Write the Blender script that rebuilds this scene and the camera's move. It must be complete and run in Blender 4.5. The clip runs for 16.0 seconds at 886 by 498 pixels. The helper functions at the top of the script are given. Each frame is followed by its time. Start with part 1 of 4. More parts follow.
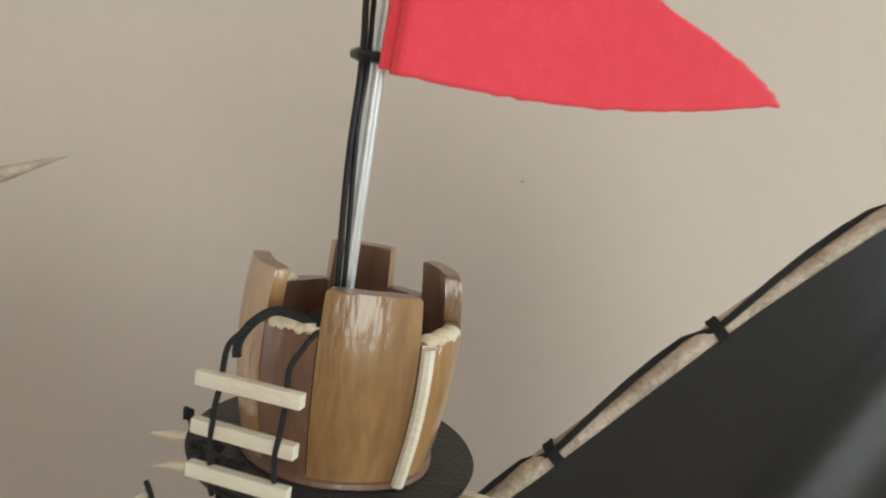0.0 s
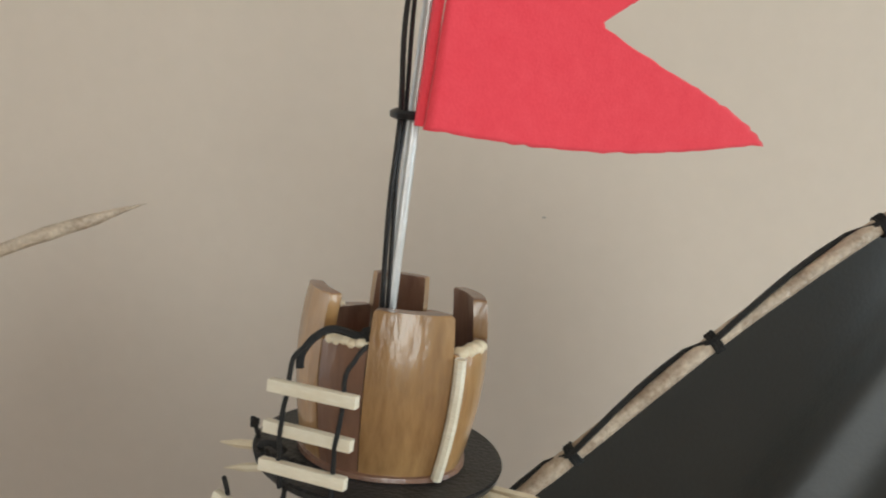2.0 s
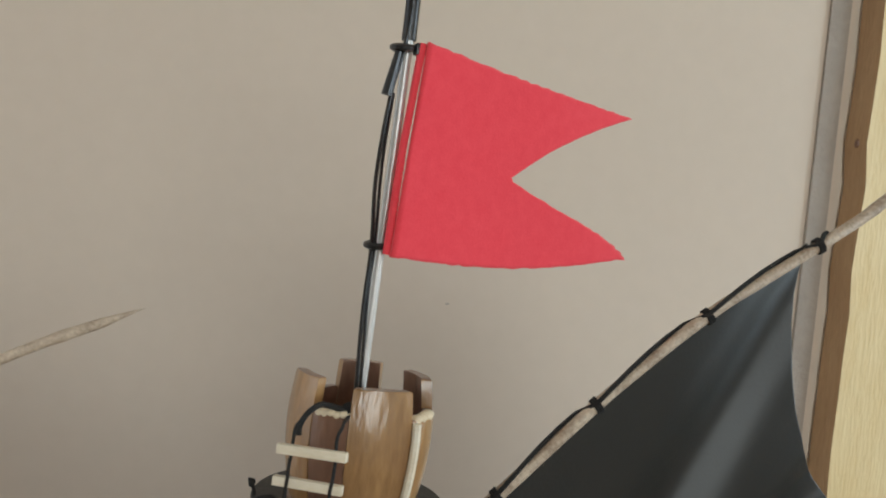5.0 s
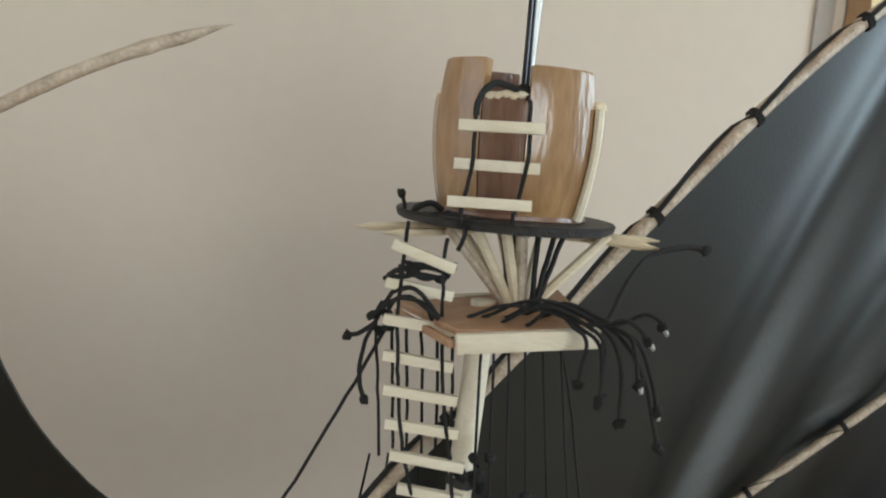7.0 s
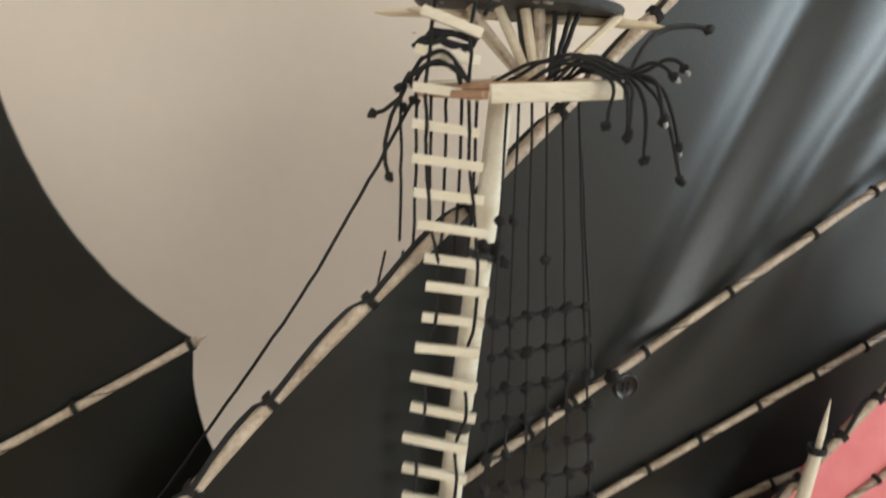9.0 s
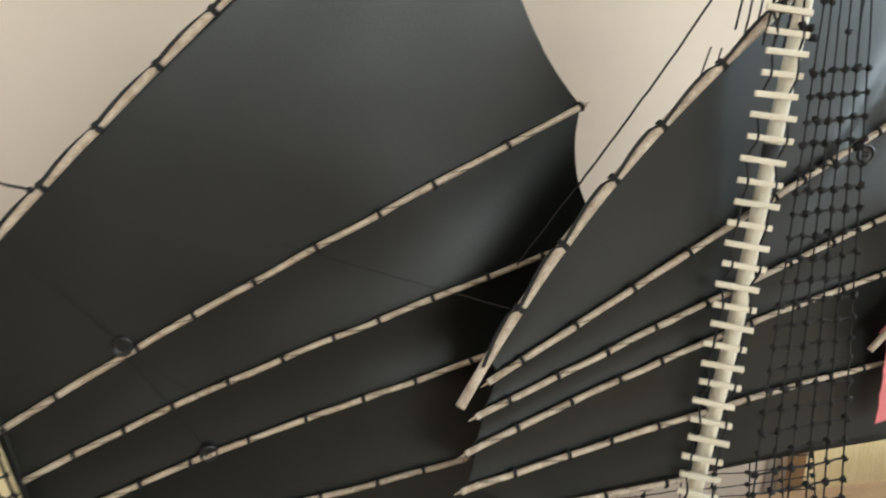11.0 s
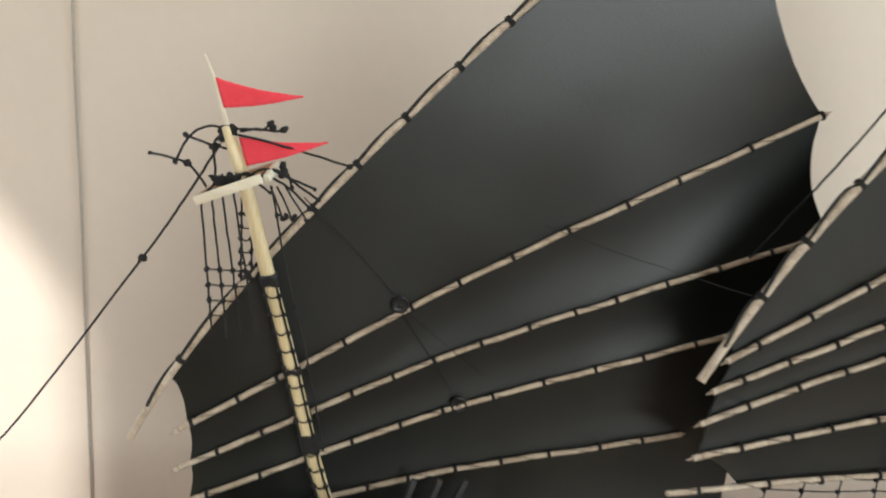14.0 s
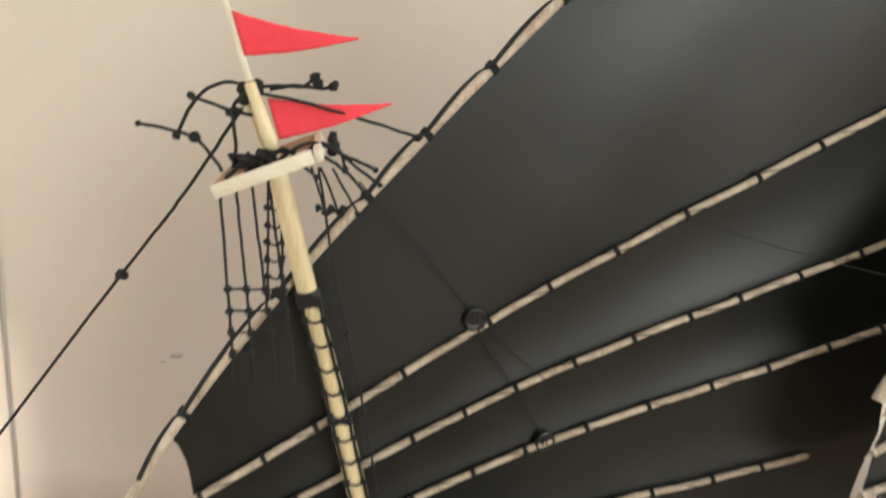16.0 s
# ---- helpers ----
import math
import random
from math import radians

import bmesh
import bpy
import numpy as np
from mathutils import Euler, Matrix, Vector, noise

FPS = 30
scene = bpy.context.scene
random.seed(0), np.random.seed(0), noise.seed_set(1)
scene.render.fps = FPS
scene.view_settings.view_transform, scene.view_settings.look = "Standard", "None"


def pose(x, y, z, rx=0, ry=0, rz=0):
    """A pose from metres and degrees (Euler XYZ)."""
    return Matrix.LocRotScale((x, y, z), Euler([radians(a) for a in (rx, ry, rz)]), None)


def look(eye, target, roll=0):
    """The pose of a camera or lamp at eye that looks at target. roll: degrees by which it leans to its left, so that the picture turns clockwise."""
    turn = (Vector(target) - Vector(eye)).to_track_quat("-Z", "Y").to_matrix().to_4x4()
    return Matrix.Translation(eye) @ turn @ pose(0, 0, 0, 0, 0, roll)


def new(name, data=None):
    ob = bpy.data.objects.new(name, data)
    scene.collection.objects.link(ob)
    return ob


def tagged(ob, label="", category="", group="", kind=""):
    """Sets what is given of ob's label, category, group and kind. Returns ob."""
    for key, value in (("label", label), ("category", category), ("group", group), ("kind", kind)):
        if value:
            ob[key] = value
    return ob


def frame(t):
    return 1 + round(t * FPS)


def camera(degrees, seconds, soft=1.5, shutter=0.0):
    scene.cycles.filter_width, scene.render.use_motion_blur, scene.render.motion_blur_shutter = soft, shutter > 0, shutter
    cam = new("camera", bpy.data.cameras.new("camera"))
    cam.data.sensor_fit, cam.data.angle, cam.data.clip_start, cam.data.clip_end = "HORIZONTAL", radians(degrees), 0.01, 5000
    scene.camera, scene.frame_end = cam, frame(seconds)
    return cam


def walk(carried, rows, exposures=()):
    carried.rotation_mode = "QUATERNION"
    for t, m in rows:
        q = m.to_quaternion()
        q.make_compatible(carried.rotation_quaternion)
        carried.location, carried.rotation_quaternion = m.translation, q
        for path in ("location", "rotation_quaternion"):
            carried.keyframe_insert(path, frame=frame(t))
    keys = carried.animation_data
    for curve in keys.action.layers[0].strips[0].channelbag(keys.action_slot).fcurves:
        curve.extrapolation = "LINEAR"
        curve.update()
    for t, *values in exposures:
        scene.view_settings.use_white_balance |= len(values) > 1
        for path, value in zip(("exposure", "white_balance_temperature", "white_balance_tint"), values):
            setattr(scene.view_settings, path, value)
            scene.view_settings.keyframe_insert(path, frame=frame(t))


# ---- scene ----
cam = camera(60.44, 16.0, soft=2.0, shutter=0.4)
PATH = [
    (0, (-0.00072, 0.00427, 1.30409), (0.01277, 0.49025, 1.18730), 6.20),
    (0.5, (-0.00118, -0.02815, 1.30949), (0.01301, 0.46107, 1.20722), 5.69),
    (1, (0.00512, -0.03324, 1.30623), (0.01428, 0.45623, 1.20456), 5.16),
    (1.5, (0.00601, -0.02421, 1.30530), (0.00405, 0.46638, 1.20876), 4.53),
    (2, (-0.00160, -0.02200, 1.30733), (-0.00717, 0.46914, 1.21377), 4.42),
    (2.5, (-0.01054, -0.02703, 1.30652), (-0.01017, 0.46440, 1.21434), 4.59),
    (3, (-0.01493, -0.03646, 1.31109), (-0.00335, 0.45688, 1.23058), 4.90),
    (3.2, (-0.01363, -0.04379, 1.31799), (0.00345, 0.45072, 1.24604), 4.87),
    (5.3, (-0.02715, -0.08469, 1.32163), (0.03795, 0.40976, 1.28591), 4.61),
    (5.5, (-0.03141, -0.08259, 1.31651), (0.03552, 0.41136, 1.27740), 4.54),
    (6, (-0.04459, -0.06495, 1.29273), (0.04060, 0.42355, 1.22865), 3.87),
    (6.5, (-0.05114, -0.04817, 1.26065), (0.03658, 0.43721, 1.17871), 4.20),
    (7, (-0.08121, -0.04942, 1.25109), (0.02949, 0.42920, 1.15800), 3.20),
    (7.5, (-0.08878, -0.02571, 1.24198), (0.06346, 0.44064, 1.14534), 3.17),
    (8, (-0.07508, -0.01679, 1.23284), (0.07910, 0.44944, 1.13872), 3.25),
    (8.5, (-0.08080, -0.03475, 1.22331), (0.06172, 0.43367, 1.12194), 3.14),
    (9, (-0.10677, -0.06269, 1.20526), (0.04347, 0.39783, 1.08139), 3.13),
    (9.5, (-0.13189, -0.09197, 1.19590), (0.02761, 0.36432, 1.06802), 3.14),
    (10, (-0.16651, -0.11734, 1.18836), (-0.02271, 0.34181, 1.05233), 2.02),
    (10.2, (-0.19804, -0.12288, 1.17365), (-0.04309, 0.33705, 1.05343), 2.48),
    (12.3, (-0.29562, -0.24800, 1.11708), (-0.21246, 0.22744, 0.98652), 5.04),
    (12.5, (-0.29205, -0.26266, 1.12156), (-0.21174, 0.21337, 0.99139), 4.84),
    (13, (-0.30067, -0.28304, 1.12527), (-0.24158, 0.19657, 0.99687), 4.20),
    (13.5, (-0.31612, -0.26289, 1.12546), (-0.26919, 0.21986, 1.00402), 4.69),
    (14, (-0.34926, -0.19076, 1.12782), (-0.28587, 0.28857, 1.00044), 5.04),
    (14.5, (-0.38011, -0.13280, 1.13583), (-0.27957, 0.34004, 1.00812), 4.30),
    (15, (-0.39533, -0.07312, 1.13155), (-0.27319, 0.39684, 1.01227), 3.89),
    (15.5, (-0.40209, -0.04861, 1.12172), (-0.26719, 0.41620, 0.99621), 4.34),
    (16, (-0.40391, -0.08481, 1.10479), (-0.28436, 0.38104, 0.96808), 4.53),
]
walk(cam, [(t, look(eye, target, roll)) for t, eye, target, roll in PATH], [
    (0.0, 0.08, 6500, 10), (0.5, 0.1, 6500, 10), (1.0, 0.05, 6500, 10), (2.0, 0.05, 6500, 10), (3.0, 0.08, 6500, 10), (5.5, -0.3, 6350, 9), (6.0, -0.42, 6250, 7), (6.5, -0.22, 6150, 6), (7.0, 0.12, 6200, 7),
    (8.0, 0.2, 6500, 10), (9.0, 0.42, 6700, 11), (10.0, 0.52, 6600, 10), (12.5, 1.0, 6200, 8), (13.0, 1.1, 6150, 8), (13.5, 0.92, 6150, 8), (14.0, 0.55, 6400, 9), (14.5, 0.48, 6700, 10), (15.0, 0.5, 6850, 11),
    (15.5, 0.65, 6850, 11), (16.0, 0.78, 6750, 10)])

# ---- light ----
world = bpy.data.worlds.new("world")
scene.world = world
world.use_nodes = True
sky = world.node_tree.nodes.new("ShaderNodeTexSky")
sky.sky_type, sky.sun_disc = "NISHITA", False
sky.sun_elevation, sky.sun_rotation = radians(46.5), radians(227)
world.node_tree.links.new(sky.outputs[0], world.node_tree.nodes["Background"].inputs[0])
world.node_tree.nodes["Background"].inputs[1].default_value = 0.10
sun = new("sun", bpy.data.lights.new("sun", "SUN"))
sun.data.energy, sun.data.angle, sun.data.color = 4.5, radians(1.5), (1, 0.985, 0.96)
sun.matrix_world = look((0, 0, 0), (1.084, 1.0, -1.56))


def window_lamp(name, eye, target, w, h, power, colour):
    lamp = new(name, bpy.data.lights.new(name, "AREA"))
    lamp.data.shape, lamp.data.size, lamp.data.size_y = "RECTANGLE", w, h
    lamp.data.energy, lamp.data.color = power, colour
    lamp.matrix_world = look(eye, target)
    return lamp


window_lamp("window_light_west", (-1.58, 0.02, 1.5), (0, 0.02, 1.4), 0.95, 1.6, 4.0, (0.92, 0.98, 1.0))
window_lamp("window_light_south", (0.55, -2.55, 1.5), (0.2, 0, 1.4), 1.1, 1.2, 26.0, (0.94, 1.0, 0.985))
window_lamp("window_light_east", (1.58, -0.22, 1.5), (0.1, 0.1, 1.3), 0.6, 1.0, 14.0, (0.74, 0.90, 1.0))

# ---- materials ----


def material(name, a, b, rough=0.6, scale=300.0, stretch=(1, 1, 1), bump=0.2, metal=0.0, sheen=0.0, coat=0.0, fine=3.0, vary=0.0, spec=0.5):
    """Two colours mixed by noise at two sizes, with fine relief."""
    m = bpy.data.materials.new(name)
    m.use_nodes = True
    nt = m.node_tree
    bsdf = nt.nodes["Principled BSDF"]
    coord = nt.nodes.new("ShaderNodeTexCoord")
    mapping = nt.nodes.new("ShaderNodeMapping")
    mapping.inputs["Scale"].default_value = stretch
    nt.links.new(coord.outputs["Object"], mapping.inputs[0])
    coarse, small = nt.nodes.new("ShaderNodeTexNoise"), nt.nodes.new("ShaderNodeTexNoise")
    coarse.inputs["Scale"].default_value, coarse.inputs["Detail"].default_value = scale, 4
    small.inputs["Scale"].default_value, small.inputs["Detail"].default_value = scale * fine * 2, 3
    for n in (coarse, small):
        nt.links.new(mapping.outputs[0], n.inputs["Vector"])
    mix = nt.nodes.new("ShaderNodeMix")
    mix.data_type = "FLOAT"
    mix.inputs[0].default_value = 0.4
    nt.links.new(coarse.outputs[0], mix.inputs[2])
    nt.links.new(small.outputs[0], mix.inputs[3])
    ramp = nt.nodes.new("ShaderNodeValToRGB")
    ramp.color_ramp.elements[0].position, ramp.color_ramp.elements[1].position = 0.34, 0.66
    ramp.color_ramp.elements[0].color, ramp.color_ramp.elements[1].color = (*a, 1), (*b, 1)
    nt.links.new(mix.outputs[0], ramp.inputs[0])
    colour = ramp.outputs[0]
    if vary:
        info, hsv = nt.nodes.new("ShaderNodeObjectInfo"), nt.nodes.new("ShaderNodeHueSaturation")
        span = nt.nodes.new("ShaderNodeMapRange")
        span.inputs["To Min"].default_value, span.inputs["To Max"].default_value = 1 - vary, 1 + vary
        nt.links.new(info.outputs["Random"], span.inputs[0])
        nt.links.new(span.outputs[0], hsv.inputs["Value"])
        nt.links.new(colour, hsv.inputs["Color"])
        colour = hsv.outputs[0]
    nt.links.new(colour, bsdf.inputs["Base Color"])
    relief = nt.nodes.new("ShaderNodeBump")
    relief.inputs["Strength"].default_value, relief.inputs["Distance"].default_value = bump, 0.3 / scale
    nt.links.new(small.outputs[0], relief.inputs["Height"])
    nt.links.new(relief.outputs[0], bsdf.inputs["Normal"])
    nt.links.new(relief.outputs[0], bsdf.inputs["Coat Normal"])
    bsdf.inputs["Roughness"].default_value, bsdf.inputs["Metallic"].default_value = rough, metal
    bsdf.inputs["Sheen Weight"].default_value, bsdf.inputs["Coat Weight"].default_value = sheen, coat
    bsdf.inputs["Coat Roughness"].default_value = 0.16
    bsdf.inputs["Specular IOR Level"].default_value = spec
    return m


PLASTER = material("plaster", (0.662, 0.566, 0.468), (0.694, 0.594, 0.494), 0.85, 3, bump=0.006, fine=10)
CEILING = material("ceiling_paint", (0.76, 0.74, 0.70), (0.8, 0.78, 0.74), 0.9, 5)
WOOD_FLOOR = material("floor_wood", (0.20, 0.12, 0.07), (0.32, 0.2, 0.12), 0.45, 9, (1, 6, 1))
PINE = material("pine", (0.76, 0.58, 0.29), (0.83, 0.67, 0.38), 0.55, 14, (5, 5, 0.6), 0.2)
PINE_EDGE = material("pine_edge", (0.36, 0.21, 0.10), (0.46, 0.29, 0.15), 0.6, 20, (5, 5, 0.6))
SHADOW_CABLE_GREY = material("shadow_and_cable_grey", (0.36, 0.315, 0.27), (0.42, 0.37, 0.32), 0.7, 20)
TABLE = material("table_wood", (0.30, 0.18, 0.10), (0.40, 0.25, 0.15), 0.5, 12, (1, 7, 1))
CURTAIN = material("curtain_cloth", (0.66, 0.615, 0.555), (0.72, 0.68, 0.62), 0.9, 60, bump=0.3, sheen=0.1)
LINEN = material("white_curtain", (0.74, 0.73, 0.71), (0.82, 0.81, 0.79), 0.9, 60, bump=0.3, sheen=0.2)
BLACK_CLOTH = material("black_cloth", (0.0052, 0.0066, 0.0056), (0.0086, 0.0106, 0.0093), 0.39, 40, bump=0.03, fine=10, spec=0.48)
RED_SAIL = material("pink_red_cloth", (0.76, 0.19, 0.20), (0.82, 0.25, 0.26), 0.7, 90, bump=0.25, fine=12, sheen=0.15)
RED_FELT = material("red_felt", (0.82, 0.058, 0.082), (0.87, 0.078, 0.104), 0.95, 260, bump=0.12, sheen=0.25, spec=0.2)
BAMBOO = material("bamboo", (0.30, 0.22, 0.155), (0.64, 0.54, 0.42), 0.38, 130, (1, 1, 1), 0.35, vary=0.12)
PALE_WOOD = material("pale_wood", (0.68, 0.56, 0.38), (0.82, 0.72, 0.54), 0.6, 180, (0.35, 0.35, 1), 0.3, vary=0.06)
YELLOW_WOOD = material("yellow_wood", (0.60, 0.47, 0.25), (0.78, 0.65, 0.41), 0.40, 130, (1, 1, 0.18), 0.25, coat=0.2)
WHITE_WOOD = material("white_wood", (0.74, 0.66, 0.50), (0.84, 0.78, 0.64), 0.55, 150, (0.3, 1, 1), 0.25, vary=0.05)
BROWN_BOARD = material("brown_board", (0.36, 0.19, 0.10), (0.52, 0.32, 0.19), 0.5, 120, (0.3, 1, 1), 0.2)
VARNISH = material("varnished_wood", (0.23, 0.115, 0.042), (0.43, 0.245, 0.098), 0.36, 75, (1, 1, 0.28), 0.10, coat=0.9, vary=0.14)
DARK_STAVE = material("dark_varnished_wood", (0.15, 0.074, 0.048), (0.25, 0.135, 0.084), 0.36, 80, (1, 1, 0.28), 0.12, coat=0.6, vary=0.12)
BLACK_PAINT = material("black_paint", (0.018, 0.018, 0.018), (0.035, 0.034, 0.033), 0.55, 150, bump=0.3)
THREAD = material("black_thread", (0.008, 0.008, 0.008), (0.022, 0.021, 0.02), 0.85, 900, bump=0.8, sheen=0.0)
FRAY = material("glued_thread_end", (0.30, 0.29, 0.28), (0.45, 0.44, 0.42), 0.5, 700)
PLASTIC = material("black_plastic", (0.010, 0.010, 0.011), (0.018, 0.018, 0.019), 0.3, 300, bump=0.1)
STEEL = material("grey_metal", (0.56, 0.56, 0.55), (0.66, 0.65, 0.63), 0.38, 300, bump=0.1, metal=0.5)
GRIME = material("dark_smudge", (0.43, 0.38, 0.32), (0.50, 0.44, 0.375), 0.9, 60)

# ---- builders ----


def thing(name, base, label, category, group="", kind=""):
    ob = new(name)
    ob.location = base
    ob.empty_display_size = 0.01
    return tagged(ob, label, category, group, kind)


def part(name, bm, mat, parent=None, label="", smooth=True):
    """One mesh object; its points are given in world metres."""
    me = bpy.data.meshes.new(name)
    bmesh.ops.recalc_face_normals(bm, faces=bm.faces)
    bm.to_mesh(me)
    bm.free()
    me.materials.append(mat)
    if smooth:
        me.polygons.foreach_set("use_smooth", [True] * len(me.polygons))
        me.set_sharp_from_angle(angle=radians(40))
    ob = new(name, me)
    if parent is not None:
        ob.parent = parent
        if parent.type == "EMPTY":
            ob.location = -Vector(parent.location)
    return tagged(ob, label)


def single(name, bm, mat, label, category, group="", kind="", smooth=True):
    return tagged(part(name, bm, mat, None, "", smooth), label, category, group, kind)


def tube(pts, radius, n=8, bm=None, tip=0.0, tail=0.0):
    """A round rod along points; radius is one number or one a point; tip, tail: length of the pointed ends."""
    bm = bm or bmesh.new()
    pts = [Vector(p) for p in pts]
    radii = list(radius) if isinstance(radius, (list, tuple)) else [radius] * len(pts)
    if tip:
        d = (pts[1] - pts[0]).normalized()
        pts[1:1], radii[1:1] = [pts[0] + d * tip], [radii[0]]
        radii[0] *= 0.15
    if tail:
        d = (pts[-2] - pts[-1]).normalized()
        pts[-1:-1], radii[-1:-1] = [pts[-1] + d * tail], [radii[-1]]
        radii[-1] *= 0.15
    rings, side = [], None
    for i, p in enumerate(pts):
        d = (pts[min(i + 1, len(pts) - 1)] - pts[max(i - 1, 0)]).normalized()
        if side is None:
            side = d.cross(Vector((0.31, -0.9, 0.3))).normalized()
        side = (side - d * side.dot(d)).normalized()
        up = d.cross(side)
        rings.append([bm.verts.new(p + radii[i] * (side * math.cos(2 * math.pi * k / n) + up * math.sin(2 * math.pi * k / n))) for k in range(n)])
    for a, b in zip(rings, rings[1:]):
        for k in range(n):
            bm.faces.new((a[k], a[(k + 1) % n], b[(k + 1) % n], b[k]))
    bm.faces.new(rings[0][::-1])
    bm.faces.new(rings[-1])
    return bm


def ball(p, r, bm=None, stretch=(1, 1, 1)):
    bm = bm or bmesh.new()
    bmesh.ops.create_icosphere(bm, subdivisions=2, radius=r, matrix=Matrix.Translation(p) @ Matrix.Diagonal((*stretch, 1)))
    return bm


def beam(a, b, w, h, bevel=0.0003, up=(0, 0, 1), bm=None):
    """A square-cut stick from a to b, w wide and h high, with broken edges."""
    out = bmesh.new()
    a, b = Vector(a), Vector(b)
    d = (b - a).normalized()
    side = d.cross(Vector(up)).normalized()
    top = side.cross(d)
    m = Matrix((d, side, top)).transposed().to_4x4()
    m.translation = (a + b) / 2
    bmesh.ops.create_cube(out, size=1, matrix=m @ Matrix.Diagonal(((b - a).length, w, h, 1)))
    if bevel:
        bmesh.ops.bevel(out, geom=list(out.edges), offset=bevel, segments=2, affect="EDGES", profile=0.5)
    return out


def block(x0, x1, y0, y1, z0, z1, bevel=0.0):
    bm = bmesh.new()
    bmesh.ops.create_cube(bm, size=1, matrix=Matrix.Translation(((x0 + x1) / 2, (y0 + y1) / 2, (z0 + z1) / 2)) @ Matrix.Diagonal((x1 - x0, y1 - y0, z1 - z0, 1)))
    if bevel:
        bmesh.ops.bevel(bm, geom=list(bm.edges), offset=bevel, segments=2, affect="EDGES", profile=0.5)
    return bm


def curve_points(pts, steps=8):
    """A smooth line through points."""
    p = [Vector(q) for q in pts]
    p = [2 * p[0] - p[1]] + p + [2 * p[-1] - p[-2]]
    out = []
    for i in range(1, len(p) - 2):
        for k in range(steps):
            t = k / steps
            a, b, c, d = p[i - 1:i + 3]
            out.append(0.5 * (2 * b + (c - a) * t + (2 * a - 5 * b + 4 * c - d) * t * t + (3 * b - a - 3 * c + d) * t ** 3))
    return out + [p[-2]]


# ---- room ----
wall = single("wall_north", block(-1.6, 1.6, 0.60, 0.72, 0, 2.7), PLASTER, "cream plaster wall behind the model ship", "wall", kind="structure", smooth=False)


def wall_with_window(name, horizontal, at, thick, lo, hi, w0, w1, z0, z1):
    bm = bmesh.new()
    for u0, u1, a, b in ((lo, w0, 0, 2.7), (w1, hi, 0, 2.7), (w0, w1, 0, z0), (w0, w1, z1, 2.7)):
        box = (u0, u1, at, at + thick) if horizontal else (at, at + thick, u0, u1)
        bmesh.ops.create_cube(bm, size=1, matrix=Matrix.Translation(((box[0] + box[1]) / 2, (box[2] + box[3]) / 2, (a + b) / 2)) @ Matrix.Diagonal((box[1] - box[0], box[3] - box[2], b - a, 1)))
    return single(name, bm, PLASTER, "plain plaster wall with a window opening", "wall", kind="structure", smooth=False)


wall_with_window("wall_west", False, -1.72, 0.12, -2.7, 0.72, -0.41, 0.5, 0.5, 2.4)
wall_with_window("wall_south", True, -2.7, 0.12, -1.6, 1.6, 0.0, 1.1, 0.9, 2.1)
wall_with_window("wall_east", False, 1.6, 0.12, -2.7, 0.72, -0.52, 0.08, 1.0, 2.0)
single("floor", block(-1.72, 1.72, -2.7, 0.72, -0.1, 0.0), WOOD_FLOOR, "brown wooden floor", "floor", kind="structure", smooth=False)
single("ceiling", block(-1.72, 1.72, -2.7, 0.72, 2.7, 2.8), CEILING, "white painted ceiling", "ceiling", kind="structure", smooth=False)
# Flat grey-brown strip stands for the shadow the pine board casts.
single("trim", block(0.412, 0.432, 0.5965, 0.5995, 0.0, 2.7, 0.0005), SHADOW_CABLE_GREY, "grey-brown strip painted as the pine board's shadow on the wall", "trim", kind="structure")
board = thing("pine_board", (0.455, 0.585, 0), "yellow pine board with a wavy brown edge", "board")
bm = bmesh.new()
zs = np.linspace(0.0, 2.4, 61)
rows = [[bm.verts.new((x + (0.0012 * math.sin(z * 43) + 0.0012 * math.sin(z * 97 + 1) if k in (0, 3) else 0), y, z)) for k, (x, y) in enumerate(((0.4500, 0.575), (0.97, 0.575), (0.97, 0.597), (0.4430, 0.597)))] for z in zs]
for a, b in zip(rows, rows[1:]):
    for k in range(4):
        bm.faces.new((a[k], a[(k + 1) % 4], b[(k + 1) % 4], b[k]))
bm.faces.new(rows[0]), bm.faces.new(rows[-1])
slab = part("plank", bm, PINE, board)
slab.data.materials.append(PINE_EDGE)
# Side faces take the browner edge colour.
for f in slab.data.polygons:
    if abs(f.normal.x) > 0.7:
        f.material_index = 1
part("knot", ball((0.4460, 0.586, 1.400), 0.0038, None, (0.5, 1, 1.3)), DARK_STAVE, board, "dark knot in the edge")

# ---- sails ----


class Row:
    """A batten's line across a sail: height as a smooth function of x, on the sail's plane."""

    bowed = 1.0

    def __init__(self, pts, degree, plane):
        self.fit = np.polyfit([p[0] for p in pts], [p[1] for p in pts], degree)
        self.plane = plane

    def z(self, x):
        return float(np.polyval(self.fit, x))

    def at(self, x, forward=0.0):
        a, b, c, bow, centre = self.plane
        z = self.z(x)
        return Vector((x, a + b * x + c * (z - 1.1) + self.bowed * bow * math.exp(-((x - centre) / 0.095) ** 2) - forward, z))


def folds_of(ridges, x, z):
    """Depth of soft folds: each one is an offset along x - 0.5 z, a half-width and a height."""
    return sum(h * math.exp(-((x - s * (z - 1.1) - o) / w) ** 2) for o, s, w, h in ridges)


